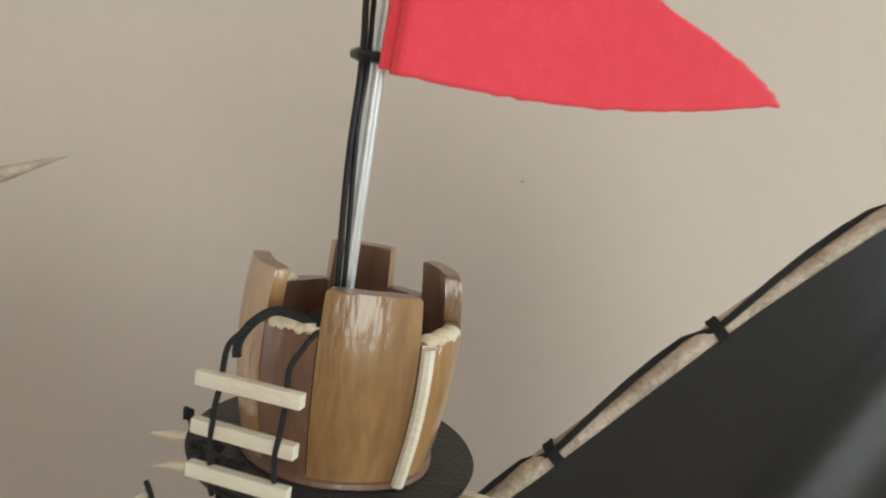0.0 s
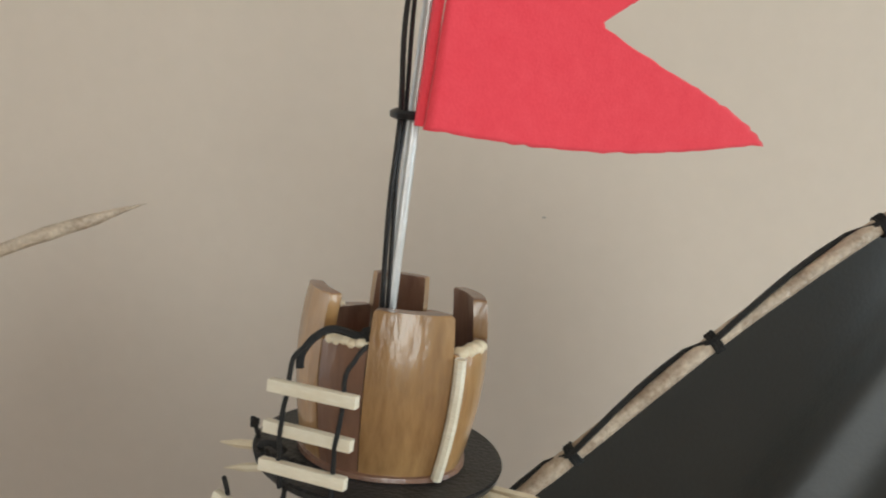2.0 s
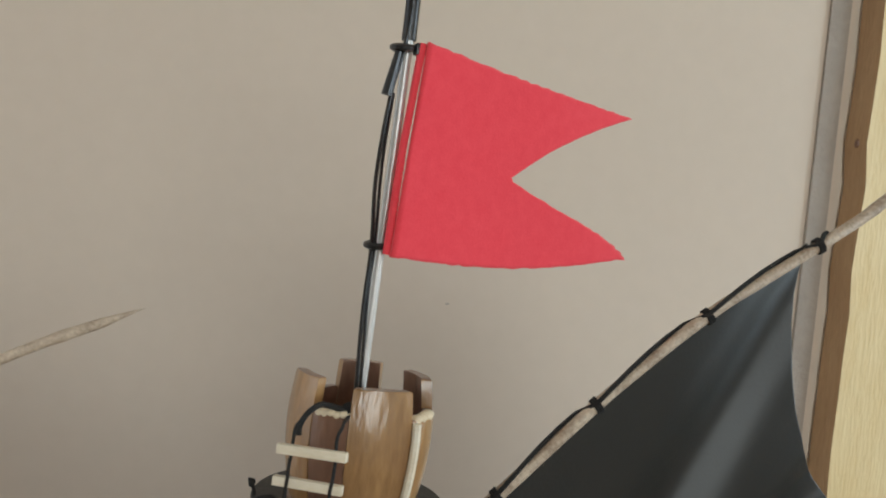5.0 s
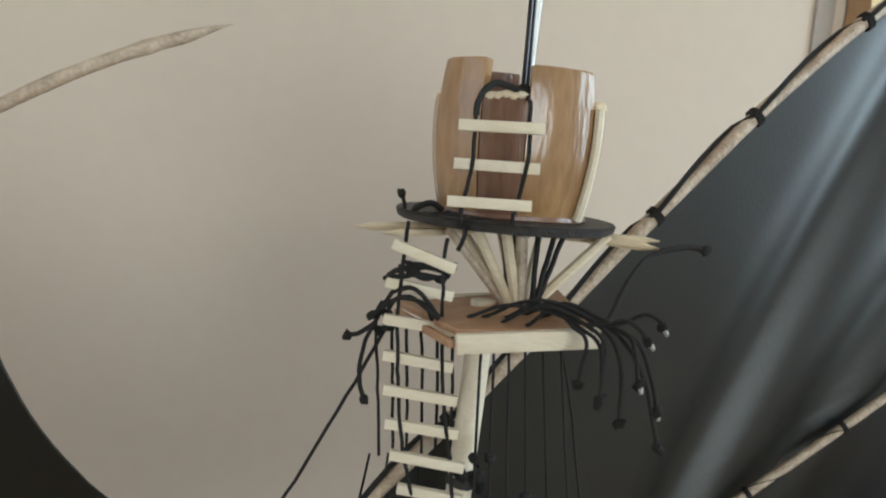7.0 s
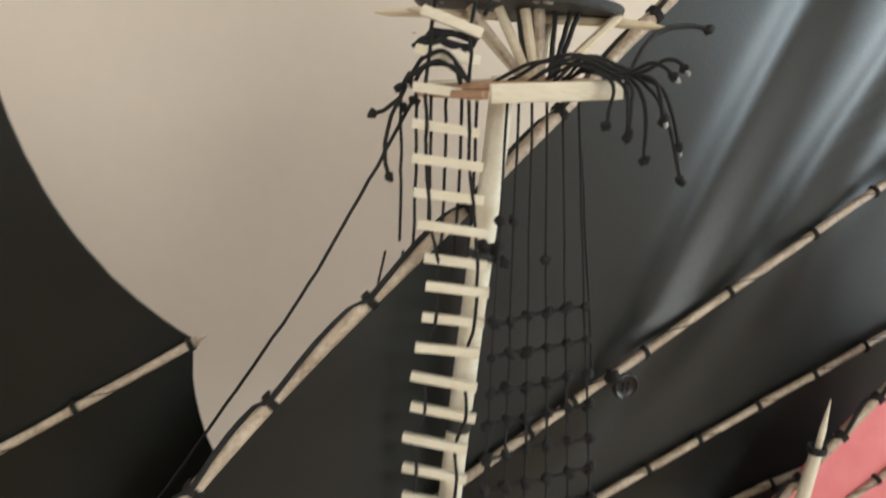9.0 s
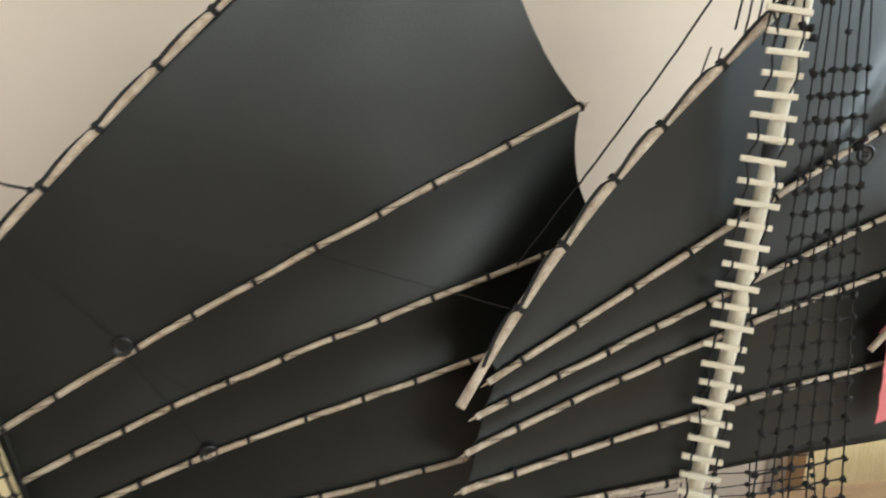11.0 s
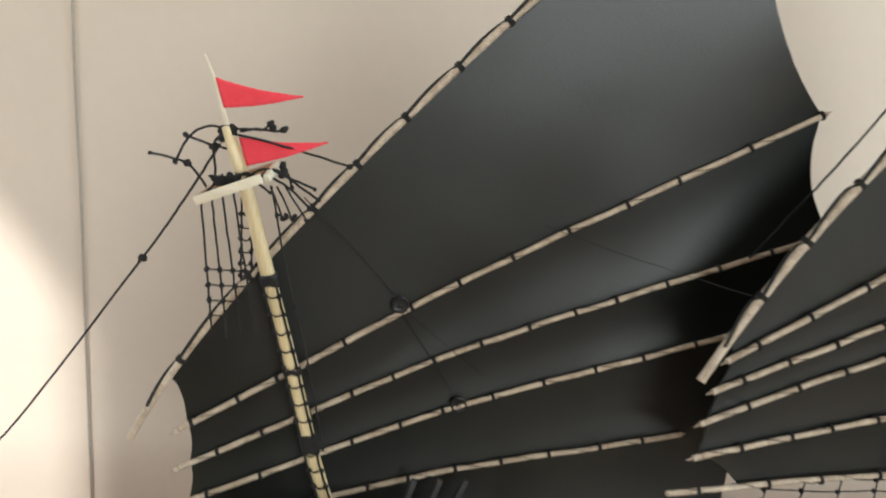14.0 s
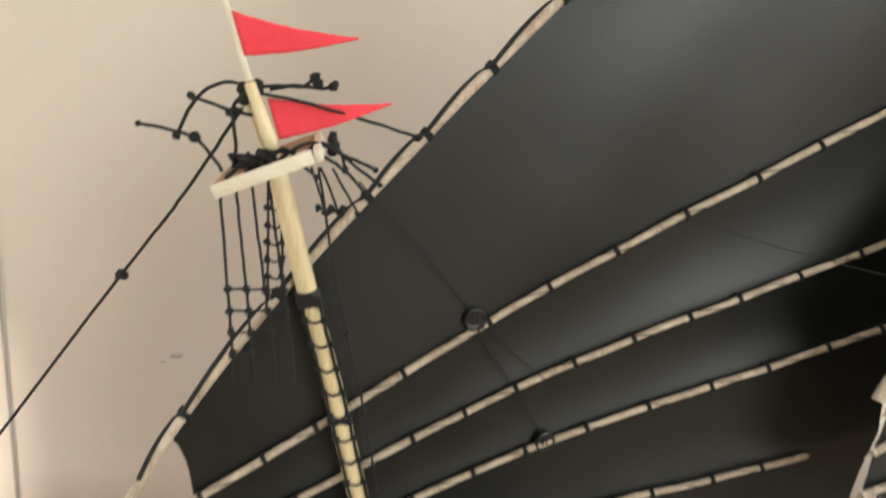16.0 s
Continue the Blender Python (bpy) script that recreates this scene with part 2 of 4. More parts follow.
def sail(name, label, plane, rows, luff, leech, hollow, cloth, ridges, rods, group="sails of the model ship", sweep=0.0):
    """rows: yard, battens and foot from the top down; luff, leech: x of the cloth's ends on each row; rods: (x0, x1, radius, gap of lashings, first lashing) or None."""
    base = rows[0].at((luff[0] + leech[0]) / 2)
    root = thing(name, base, label, "sail", group)
    bm = bmesh.new()
    grid = []
    a, b, c, bow, centre = plane
    rows[0].bowed = 0.0
    for i in range(len(rows) - 1):
        steps = 26 if i == 0 else 10
        for k in range(steps + (i == len(rows) - 2)):
            s = k / steps
            x0 = luff[i] * (1 - s) + luff[i + 1] * s + 0.0015 * 4 * s * (1 - s)
            x1 = leech[i] * (1 - s) + leech[i + 1] * s - hollow[i] * 4 * s * (1 - s)
            line = []
            for u in (0.0, 0.0012, *np.linspace(0.011, 0.989, 89), 0.9988, 1.0):
                x = x0 + (x1 - x0) * u
                z = rows[i].z(x) * (1 - s) + rows[i + 1].z(x) * s
                rag = 0.0004 * noise.noise(Vector((x * 300, z * 300, 3))) if u < 0.002 or u > 0.998 else 0
                y = a + b * x + c * (z - 1.1) + 0.0016 * math.sin(math.pi * s) * (0.4 + u) + folds_of(ridges, x, z) * (1 if i == 0 else max(0.0, 0.7 - s) if i == 1 else 0) + bow * math.exp(-((x - centre) / 0.095) ** 2) * (s if i == 0 else 1) - (0.010 * math.sin(math.pi * s) * u ** 4 if i == 0 and bow else 0) + 0.0006 * noise.noise(Vector((x * 18, 0, z * 18)))
                line.append(bm.verts.new((x + rag, y, z)))
            grid.append(line)
    for p, q in zip(grid, grid[1:]):
        for k in range(len(p) - 1):
            bm.faces.new((p[k], p[k + 1], q[k + 1], q[k]))
    ob = part("cloth", bm, cloth, root)
    thick = ob.modifiers.new("thickness", "SOLIDIFY")
    thick.thickness, thick.offset = 0.0006, 1
    for i, rod in enumerate(rods):
        if rod is None:
            continue
        x0, x1, r, gap, first = rod
        xs = np.linspace(x0, x1, 120)
        wob = random.random() * 9
        pts = [rows[i].at(x, r + 0.0012) + Vector((0, 0, 0.0006 * noise.noise(Vector((x * 40, wob, 0))))) for x in xs]
        nodes = [x0 + (x1 - x0) * f for f in ((0.12, 0.55, 1 - 0.024 / (x1 - x0)) if i == 0 else (0.25, 0.7))]
        radii = [float(r * (1 + 0.10 * noise.noise(Vector((x * 60, wob, 5))) + 0.16 * max(0, 1 - min(abs(x - q) for q in nodes) / 0.004))) for x in xs]
        if i == 0:
            cut = [float(min(1.0, (x1 - x) / 0.014 + 0.04)) for x in xs]
            pts = [p + Vector((-0.25, 0, 0.95)) * r * 0.8 * (1 - f) for p, f in zip(pts, cut)]
            radii = [q * f for q, f in zip(radii, cut)]
            bend = [max(0.0, float((x - x1) / 0.066 + 1)) ** 2 for x in xs]
            pts = [p + Vector((0, 1, 0.06)) * sweep * f for p, f in zip(pts, bend)]
        pole = part("yard" if i == 0 else "batten", tube(pts, radii, 10, None, 0.0 if i == 0 else 0.012, 0.0 if i == 0 else 0.008), BAMBOO, root)
        marks, stop = [], leech[i] + 0.006
        spots = list(first) if isinstance(first, tuple) else [first]
        while spots[-1] < min(x1, stop):
            x = spots[-1]
            spots.append(x + gap / ((rows[i].at(x + 0.002) - rows[i].at(x)).length / 0.002) * random.uniform(0.85, 1.15))
        for x in spots:
            if x0 + 0.004 < x < min(x1 - 0.003, stop):
                marks.append(x)
                p, d = rows[i].at(x, r + 0.0012), (rows[i].at(x + 0.004) - rows[i].at(x - 0.004)).normalized()
                lash = bmesh.new()
                turns = 3 if i == 0 else 2
                for k in range(turns):
                    c0 = p + d * (k - (turns - 1) / 2) * 0.0009
                    side = d.cross(Vector((0, 1, 0))).normalized()
                    ring = [c0 + (r + 0.0005) * (side * math.cos(q) + Vector((0, 1, 0)) * math.sin(q)) for q in np.linspace(0, 2 * math.pi, 11)]
                    tube(ring, 0.00055, 5, lash)
                part("lashing", lash, THREAD, pole, "black thread lashing")
        if i == 0:
            line = []
            ends = [x0 + 0.01] + marks + [min(x1 - 0.01, stop)]
            for u0, u1 in zip(ends, ends[1:]):
                for k in range(6):
                    s = k / 6
                    x = u0 + (u1 - u0) * s
                    d = (rows[0].at(x + 0.004) - rows[0].at(x - 0.004)).normalized()
                    n = Vector((-d.z, 0, d.x))
                    q = math.pi * s
                    line.append(rows[0].at(x, r + 0.0012) + (r + 0.0004) * (n * (0.5 + 0.5 * math.sin(q)) + Vector((0, -0.8, 0)) * math.cos(q)) * 1.05)
            part("winding", tube(line, 0.0009, 5), THREAD, root, "black thread wound along the yard")
        else:
            line = []
            n_turn = int((x1 - x0) / 0.03) * 8
            for k in range(n_turn + 1):
                x = x0 + 0.012 + (x1 - x0 - 0.02) * k / n_turn
                q = k / 8 * 2 * math.pi
                line.append(rows[i].at(x, r + 0.0012) + (r + 0.0002) * Vector((-0.3 * math.cos(q), -math.sin(q), math.cos(q))))
            part("winding", tube(line, 0.00022, 4), THREAD, pole, "thin dark thread wound round it")
    return root


MAIN = (0.1556, 0.1108, 0.0506, 0.0, 0.0)
main_rows = [
    Row(((-0.1781, 0.9860), (-0.1392, 1.0472), (-0.1003, 1.0943), (-0.0614, 1.1323), (-0.0225, 1.1677), (0.0164, 1.2043), (0.0553, 1.2413), (0.0942, 1.2749), (0.1331, 1.3021), (0.1720, 1.3271)), 6, MAIN),
    Row(((-0.1681, 0.9933), (-0.1059, 1.0268), (-0.0436, 1.0599), (0.0186, 1.0928), (0.0809, 1.1253), (0.1431, 1.1576), (0.2000, 1.1869)), 2, MAIN),
    Row(((-0.1733, 0.9780), (-0.1074, 1.0027), (-0.0414, 1.0266), (0.0246, 1.0499), (0.0905, 1.0724), (0.1565, 1.0943), (0.2200, 1.1151)), 2, MAIN),
    Row(((-0.1771, 0.9610), (-0.1262, 0.9797), (-0.0752, 0.9961), (-0.0243, 1.0103), (0.0267, 1.0223), (0.0776, 1.0321), (0.2000, 1.0529)), 2, MAIN),
    Row(((-0.1788, 0.9435), (-0.1337, 0.9524), (-0.0886, 0.9601), (-0.0435, 0.9666), (0.0016, 0.9718), (0.0467, 0.9758), (0.2000, 0.9872)), 2, MAIN),
    Row(((-0.1869, 0.9263), (-0.1384, 0.9285), (-0.0899, 0.9301), (-0.0414, 0.9309), (0.0071, 0.9310), (0.0556, 0.9305), (0.2000, 0.9277)), 2, MAIN),
]
main_sail = sail(
    "main_sail", "large black fan-shaped cloth sail stiffened with bamboo battens", MAIN, main_rows,
    [-0.171, -0.161, -0.166, -0.170, -0.172, -0.1465], [0.1522, 0.203, 0.222, 0.23, 0.232, 0.225], [0.0225, 0.006, 0.005, 0.004, 0.004],
    BLACK_CLOTH, ((0.0385, 0.55, 0.0125, 0.0050), (0.0725, 0.75, 0.0125, 0.0048), (0.110, 0.7, 0.011, 0.0030)),
    [(-0.1785, 0.20, 0.0022, 0.047, (-0.153, -0.134, -0.111, -0.089, -0.060, -0.030, 0.001, 0.034, 0.0677, 0.108, 0.1515)), (-0.169, 0.21, 0.0016, 0.027, (-0.15, -0.124, -0.0953, -0.066, -0.0184, -0.002, 0.0147, 0.0435, 0.0801, 0.1195, 0.15)), (-0.174, 0.228, 0.0015, 0.027, -0.155), (-0.178, 0.236, 0.0015, 0.027, -0.15), (-0.179, 0.238, 0.0015, 0.027, -0.15), (-0.188, -0.05, 0.0015, 0.035, -0.17)])

FORE = (0.1815, 0.0, 0.02, 0.0095, -0.290)
fore_rows = [
    Row(((-0.4527, 0.9231), (-0.4137, 0.9867), (-0.3747, 1.0362), (-0.3357, 1.0808), (-0.2968, 1.1232), (-0.2578, 1.1627), (-0.2188, 1.1979), (-0.1798, 1.2275), (-0.1409, 1.2510), (-0.1019, 1.2670)), 6, FORE),
    Row(((-0.4344, 0.9234), (-0.3801, 0.9557), (-0.3259, 0.9878), (-0.2716, 1.0197), (-0.2174, 1.0512), (-0.1631, 1.0821), (-0.1088, 1.1123)), 3, FORE),
    Row(((-0.4349, 0.9014), (-0.3765, 0.9297), (-0.3181, 0.9568), (-0.2596, 0.9826), (-0.2012, 1.0073), (-0.1428, 1.0307)), 2, FORE),
    Row(((-0.4320, 0.8818), (-0.3781, 0.9033), (-0.3242, 0.9240), (-0.2704, 0.9441), (-0.2165, 0.9635), (-0.1626, 0.9821)), 2, FORE),
    Row(((-0.4265, 0.8676), (-0.3725, 0.8801), (-0.3185, 0.8926), (-0.2646, 0.9051), (-0.2106, 0.9177), (-0.1566, 0.9302)), 2, FORE),
    Row(((-0.4291, 0.8467), (-0.3681, 0.8596), (-0.3072, 0.8685), (-0.2462, 0.8734), (-0.1853, 0.8742), (-0.1244, 0.8711)), 2, FORE),
]
fore_sail = sail(
    "fore_sail", "black fan-shaped cloth sail with pale bamboo battens on the foremast", FORE, fore_rows,
    [-0.4352, -0.4262, -0.4245, -0.4250, -0.4258, -0.4288], [-0.164, -0.1105, -0.0935, -0.108, -0.118, -0.1245], [0.0145, 0.006, 0.003, 0.003, 0.002],
    BLACK_CLOTH, ((-0.25, 0.6, 0.03, -0.001), (-0.33, 0.6, 0.03, 0.0008)),
    [(-0.4535, -0.0925, 0.0019, 0.036, (-0.428, -0.3955, -0.3655, -0.3455, -0.3237, -0.300, -0.278, -0.25)), (-0.4345, -0.1065, 0.0016, 0.026, (-0.423, -0.4001, -0.3807, -0.3471, -0.3132, -0.2889, -0.2623, -0.2345, -0.2061, -0.181, -0.1464, -0.1115)), (-0.4345, -0.10, 0.0015, 0.026, -0.41), (-0.4315, -0.112, 0.0015, 0.026, -0.415), (-0.43, -0.1545, 0.0015, 0.026, -0.415), None], sweep=0.018)

# ---- masts ----
main_mast = thing("main_mast", (-0.058, 0.14, 0.72), "pale varnished wooden main mast of the model ship", "mast")
part("pole", tube([(-0.0600, 0.140, 0.76), (-0.0467, 0.140, 0.905), (-0.0368, 0.140, 1.010), (-0.0330, 0.140, 1.085), (-0.0302, 0.140, 1.130), (-0.0264, 0.1405, 1.180), (-0.0250, 0.142, 1.200)], [0.0044, 0.0041, 0.0039, 0.0037, 0.0037, 0.0036, 0.0034], 14), WHITE_WOOD, main_mast)
for z0, z1, x in ((1.0925, 1.1000, -0.0323), (1.1475, 1.1500, -0.0288)):
    part("band", tube([(x - 0.0003, 0.1402, z0), (x + 0.0003, 0.1403, z1)], 0.0041, 14), BLACK_PAINT, main_mast, "black painted band")
fore_mast = thing("fore_mast", (-0.335, 0.171, 0.8), "yellow wooden foremast leaning forward", "mast")
part("pole", tube(curve_points([(-0.3375, 0.172, 0.835), (-0.3454, 0.172, 0.8646), (-0.3604, 0.1715, 0.9138), (-0.3735, 0.171, 0.9665), (-0.386, 0.171, 1.0134), (-0.3995, 0.171, 1.064), (-0.4050, 0.171, 1.0790), (-0.4064, 0.171, 1.0835)], 4), [0.0042 - 0.0018 * (k / 28) ** 2 for k in range(29)], 14), YELLOW_WOOD, fore_mast)

part("topmast_heel", tube([(-0.4062, 0.1650, 1.0850), (-0.4030, 0.1630, 1.0760), (-0.3992, 0.1615, 1.0665), (-0.3984, 0.1612, 1.0645)], [0.0018, 0.0022, 0.0025, 0.0012], 12), YELLOW_WOOD, fore_mast, "pale topmast heel lashed to the mast")
for z0, z1 in ((1.0095, 1.0145), (0.9215, 0.9285), (0.8835, 0.8865)):
    a, b = (Vector((float(np.interp(z, (0.8646, 0.9138, 0.9665, 1.0134), (-0.3454, -0.3604, -0.3735, -0.386))), 0.1713, z)) for z in (z0, z1))
    part("band", tube([a, b], 0.0043, 14), BLACK_PAINT, fore_mast, "black painted band")

# ---- crow's nest ----
NEST = Vector((-0.0155, 0.1573, 1.2215))
nest = thing("crows_nest", NEST, "varnished wooden barrel-shaped crow's nest with notched rim", "crow's nest")


def girth(angle, h):
    """Radius of the barrel, a little fuller towards one side."""
    return (0.0197 + 0.0034 * math.sin(math.pi * min(h / 0.043 * 0.86, 1)) ** 0.9) * (1 + 0.09 * math.exp(-((angle + 38) / 26) ** 2))


def stave(angle, height, span=36.0):
    """One curved board of the barrel, thick, seen from both sides."""
    bm = bmesh.new()
    rings = []
    for h in np.linspace(0, height, 9):
        loop = []
        for q in np.linspace(-span / 2 + 0.3, span / 2 - 0.3, 6):
            t, r = radians(angle + q), girth(angle + q, h)
            loop.append((r * math.cos(t), r * math.sin(t)))
        for q in np.linspace(span / 2 - 0.3, -span / 2 + 0.3, 6):
            t, r = radians(angle + q), girth(angle + q, h) - 0.0036
            loop.append((r * math.cos(t), r * math.sin(t)))
        tilt = 0.0008 * noise.noise(Vector((angle, 1, 2))) if h == height else 0
        rings.append([bm.verts.new((NEST.x + x, NEST.y + y, NEST.z + h + tilt)) for x, y in loop])
    for a, b in zip(rings, rings[1:]):
        for k in range(12):
            bm.faces.new((a[k], a[(k + 1) % 12], b[(k + 1) % 12], b[k]))
    bm.faces.new(rings[0][::-1]), bm.faces.new(rings[-1])
    top = [e for e in bm.edges if all(v.co.z > NEST.z + height - 0.0015 for v in e.verts)]
    bmesh.ops.bevel(bm, geom=top, offset=0.0006, segments=2, affect="EDGES", profile=0.5)
    return bm


for turn, height, span in ((-115, 0.0312, 30), (-76, 0.0398, 48), (-27, 0.0312, 49), (20, 0.0405, 44), (57, 0.0316, 29), (92, 0.0410, 42), (150, 0.0318, 73), (-152, 0.0410, 43)):
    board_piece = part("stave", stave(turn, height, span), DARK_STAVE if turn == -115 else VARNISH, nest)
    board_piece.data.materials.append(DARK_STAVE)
    # Tops take dark end grain; inner faces a dark wood deepened for shade.
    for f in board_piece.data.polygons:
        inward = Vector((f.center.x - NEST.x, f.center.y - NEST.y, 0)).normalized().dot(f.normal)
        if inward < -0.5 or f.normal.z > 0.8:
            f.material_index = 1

# ---- crow's nest, the rest ----
bm = bmesh.new()
bmesh.ops.create_cone(bm, cap_ends=True, segments=64, radius1=0.0306, radius2=0.0314, depth=0.0026, matrix=Matrix.Translation((NEST.x - 0.0003, NEST.y, NEST.z - 0.0015)))
bmesh.ops.bevel(bm, geom=[e for e in bm.edges if e.calc_length() < 0.0034 and abs(e.verts[0].co.z - e.verts[1].co.z) < 1e-5], offset=0.0005, segments=2, affect="EDGES")
part("platform", bm, BLACK_PAINT, nest, "round black painted platform")


def on_barrel(angle, h, out=0.0):
    r = girth(angle, h) + out
    return Vector((NEST.x + r * math.cos(radians(angle)), NEST.y + r * math.sin(radians(angle)), NEST.z + h))


for lo, hi in ((0.0008, 0.0125), (0.0125, 0.0305)):
    seam = [on_barrel(-49.5, h, 0.0009) for h in np.linspace(lo, hi, 5)]
    part("cover_strip", tube(seam, 0.0014, 8), WHITE_WOOD, nest, "pale half-round strip over the seam")
for turn in (-115, -35, 150):
    for q in np.linspace(-10, 10, 5):
        p = on_barrel(turn + q, 0.0312 + random.uniform(-0.0002, 0.0006), -0.0016)
        part("rim_chip", ball(p, 0.0019, None, (1.1, 1.0, 0.75)), PALE_WOOD, nest, "rough pale glued chip on the rim")
# Dark ring where the barrel meets the platform.
ring = [Vector((NEST.x, NEST.y, NEST.z + 0.0005)) + (girth(a, 0.0) + 0.0003) * Vector((math.cos(radians(a)), math.sin(radians(a)), 0)) for a in range(-180, 181, 10)]
part("varnish_bead", tube(ring, 0.0010, 6), DARK_STAVE, nest, "dark brown bead round the foot")
bm = bmesh.new()
for k in range(24):
    a = random.uniform(0, 360)
    r = random.uniform(0.024, 0.029)
    ball((NEST.x + r * math.cos(radians(a)), NEST.y + r * math.sin(radians(a)), NEST.z - 0.0029), random.uniform(0.0005, 0.0011), bm, (1.4, 1, 0.6))
part("glue_drops", bm, FRAY, nest, "hardened grey glue drops")

nest.rotation_euler = (radians(-2.5), radians(2.5), 0)

# ---- flagstaff and swallow-tailed flag ----
staff = thing("flagstaff", (-0.0153, 0.149, 1.23), "thin grey metal flagstaff standing in the crow's nest", "flagpole")
part("rod", tube([(-0.0153, 0.1495, 1.224), (-0.0150, 0.149, 1.2575), (-0.0122, 0.149, 1.304), (-0.0102, 0.149, 1.3336), (-0.0082, 0.149, 1.3695), (-0.0078, 0.149, 1.381)], 0.00155, 12), STEEL, staff)
part("wire", tube(curve_points([(-0.0172, 0.1465, 1.236), (-0.0166, 0.1465, 1.2532), (-0.0162, 0.146, 1.2832), (-0.0150, 0.1462, 1.304), (-0.0152, 0.1460, 1.3246), (-0.0128, 0.146, 1.3484), (-0.0096, 0.1468, 1.3638), (-0.0080, 0.147, 1.376)], 5), 0.00065, 7), PLASTIC, staff, "black wire along the staff")
part("wire", tube(curve_points([(-0.0158, 0.1468, 1.236), (-0.0152, 0.1468, 1.2632), (-0.0150, 0.1465, 1.2902), (-0.0140, 0.147, 1.304), (-0.0136, 0.147, 1.3296), (-0.0118, 0.147, 1.3504)], 5), 0.00055, 7), PLASTIC, staff, "black wire along the staff")
part("sleeve", tube([(-0.0083, 0.149, 1.3665), (-0.0078, 0.149, 1.3790)], 0.0023, 10), PLASTIC, staff, "black plastic sleeve")
part("sleeve", tube([(-0.0140, 0.1455, 1.3495), (-0.0112, 0.1458, 1.3625)], [0.0016, 0.0011], 8), PLASTIC, staff, "tapered black plastic sleeve")
part("tip", tube([(-0.0078, 0.149, 1.379), (-0.0076, 0.149, 1.388)], [0.0016, 0.001], 8), BAMBOO, staff, "yellow wooden tip")
for z, x in ((1.3045, -0.0122), (1.3640, -0.0086)):
    ring = [(x - 0.0012 + 0.0032 * math.cos(q), 0.1478 + 0.0033 * math.sin(q), z + 0.0003 * math.sin(q)) for q in np.linspace(0, 2 * math.pi, 15)]
    tie = part("cable_tie", tube(ring, 0.0011, 6), PLASTIC, staff, "black plastic cable tie")
    part("tie_head", beam((x + 0.0022, 0.1462, z - 0.0002), (x + 0.0058, 0.1475, z - 0.0004), 0.003, 0.0036, 0.0004), PLASTIC, tie)

flag_thing = thing("swallowtail_flag", (-0.005, 0.144, 1.335), "bright red felt swallow-tailed flag on the staff", "flag")


def swallowtail():
    """The cloth between the staff and two points with a notch; u runs away from the staff, v upward."""
    bm = bmesh.new()
    grid = []
    foot, head = Vector((-0.0094, 0.1414, 1.3017)), Vector((-0.0027, 0.1449, 1.366))
    for j in range(61):
        v = j / 60
        root = foot.lerp(head, v)
        far = 0.0793 if v < 0.47 else 0.0772
        notch = 0.0283
        s = abs(v - 0.475) / (0.475 if v < 0.475 else 0.525)
        s = s + math.sin(math.pi * s) * (0.15 if v < 0.475 else -0.07)
        x1 = notch + (far - notch) * min(s, 1)
        line = []
        for i in range(41):
            u = i / 40
            x = root.x + (x1 - root.x) * u
            run = (x - root.x) / 0.085
            low = 1.3017 - 0.0035 * math.sin(math.pi * min(run, 1)) + 0.001 * run
            high = 1.366 - 0.0124 * run - 0.001 * math.sin(math.pi * min(run, 1))
            z = low + (high - low) * v
            rag = 0.0005 * noise.noise(Vector((x * 500, v * 90, 4))) if (i == 40 or j in (0, 60)) else 0
            y = root.y + 0.516 * (x - root.x) + 0.0018 * math.sin(run * 5 + v * 2) * run
            line.append(bm.verts.new((x + rag, y, z + rag)))
        grid.append(line)
    for p, q in zip(grid, grid[1:]):
        for k in range(40):
            bm.faces.new((p[k], p[k + 1], q[k + 1], q[k]))
    return bm


felt = part("cloth", swallowtail(), RED_FELT, flag_thing)
mod = felt.modifiers.new("thickness", "SOLIDIFY")
mod.thickness, mod.offset = 0.0011, 0
part("hem", tube([(-0.0105, 0.1432, 1.3022), (-0.0078, 0.1445, 1.335), (-0.0042, 0.1462, 1.3655)], 0.0013, 8), RED_FELT, flag_thing, "folded red hem behind the edge")

# ---- threads ----
KNOT = bpy.data.meshes.new("knot")
bm = bmesh.new()
bmesh.ops.create_icosphere(bm, subdivisions=2, radius=1.0)
for v in bm.verts:
    v.co *= 1 + 0.55 * noise.noise(v.co * 2.3) + 0.9 * max(0.0, noise.noise(v.co * 3.1 + Vector((4, 0, 2))))
bm.to_mesh(KNOT)
bm.free()
KNOT.materials.append(THREAD)
KNOT.polygons.foreach_set("use_smooth", [True] * len(KNOT.polygons))


def knot(p, r, parent, offset=True):
    ob = new("knot", KNOT)
    ob.parent = parent
    base = Vector(parent.location) if parent.type == "EMPTY" else Vector((0, 0, 0))
    ob.matrix_basis = Matrix.LocRotScale(Vector(p) - base, Euler((random.random() * 6, random.random() * 6, 0)), (r, r, r * 1.2))
    return ob


def thread(pts, parent, r=0.00055, end=0.0, frayed=False, name="thread", steps=6):
    line = curve_points(pts, steps) if len(pts) > 2 else [Vector(pts[0]).lerp(Vector(pts[1]), t) for t in np.linspace(0, 1, 9)]
    for i, p in enumerate(line[1:-1]):
        p += Vector((noise.noise(p * 260), noise.noise(p * 260 + Vector((7, 0, 0))), noise.noise(p * 260 + Vector((0, 9, 0))))) * 0.00035
    ob = part(name, tube(line, r, 6), THREAD, parent)
    if end:
        k = knot(line[-1], end, ob)
        if frayed:
            d = (line[-1] - line[-2]).normalized()
            part("glued_end", tube([line[-1], line[-1] + d * 0.0022], [r * 1.6, r * 0.8], 6), FRAY, ob, "pale hardened end of the thread")
    return ob


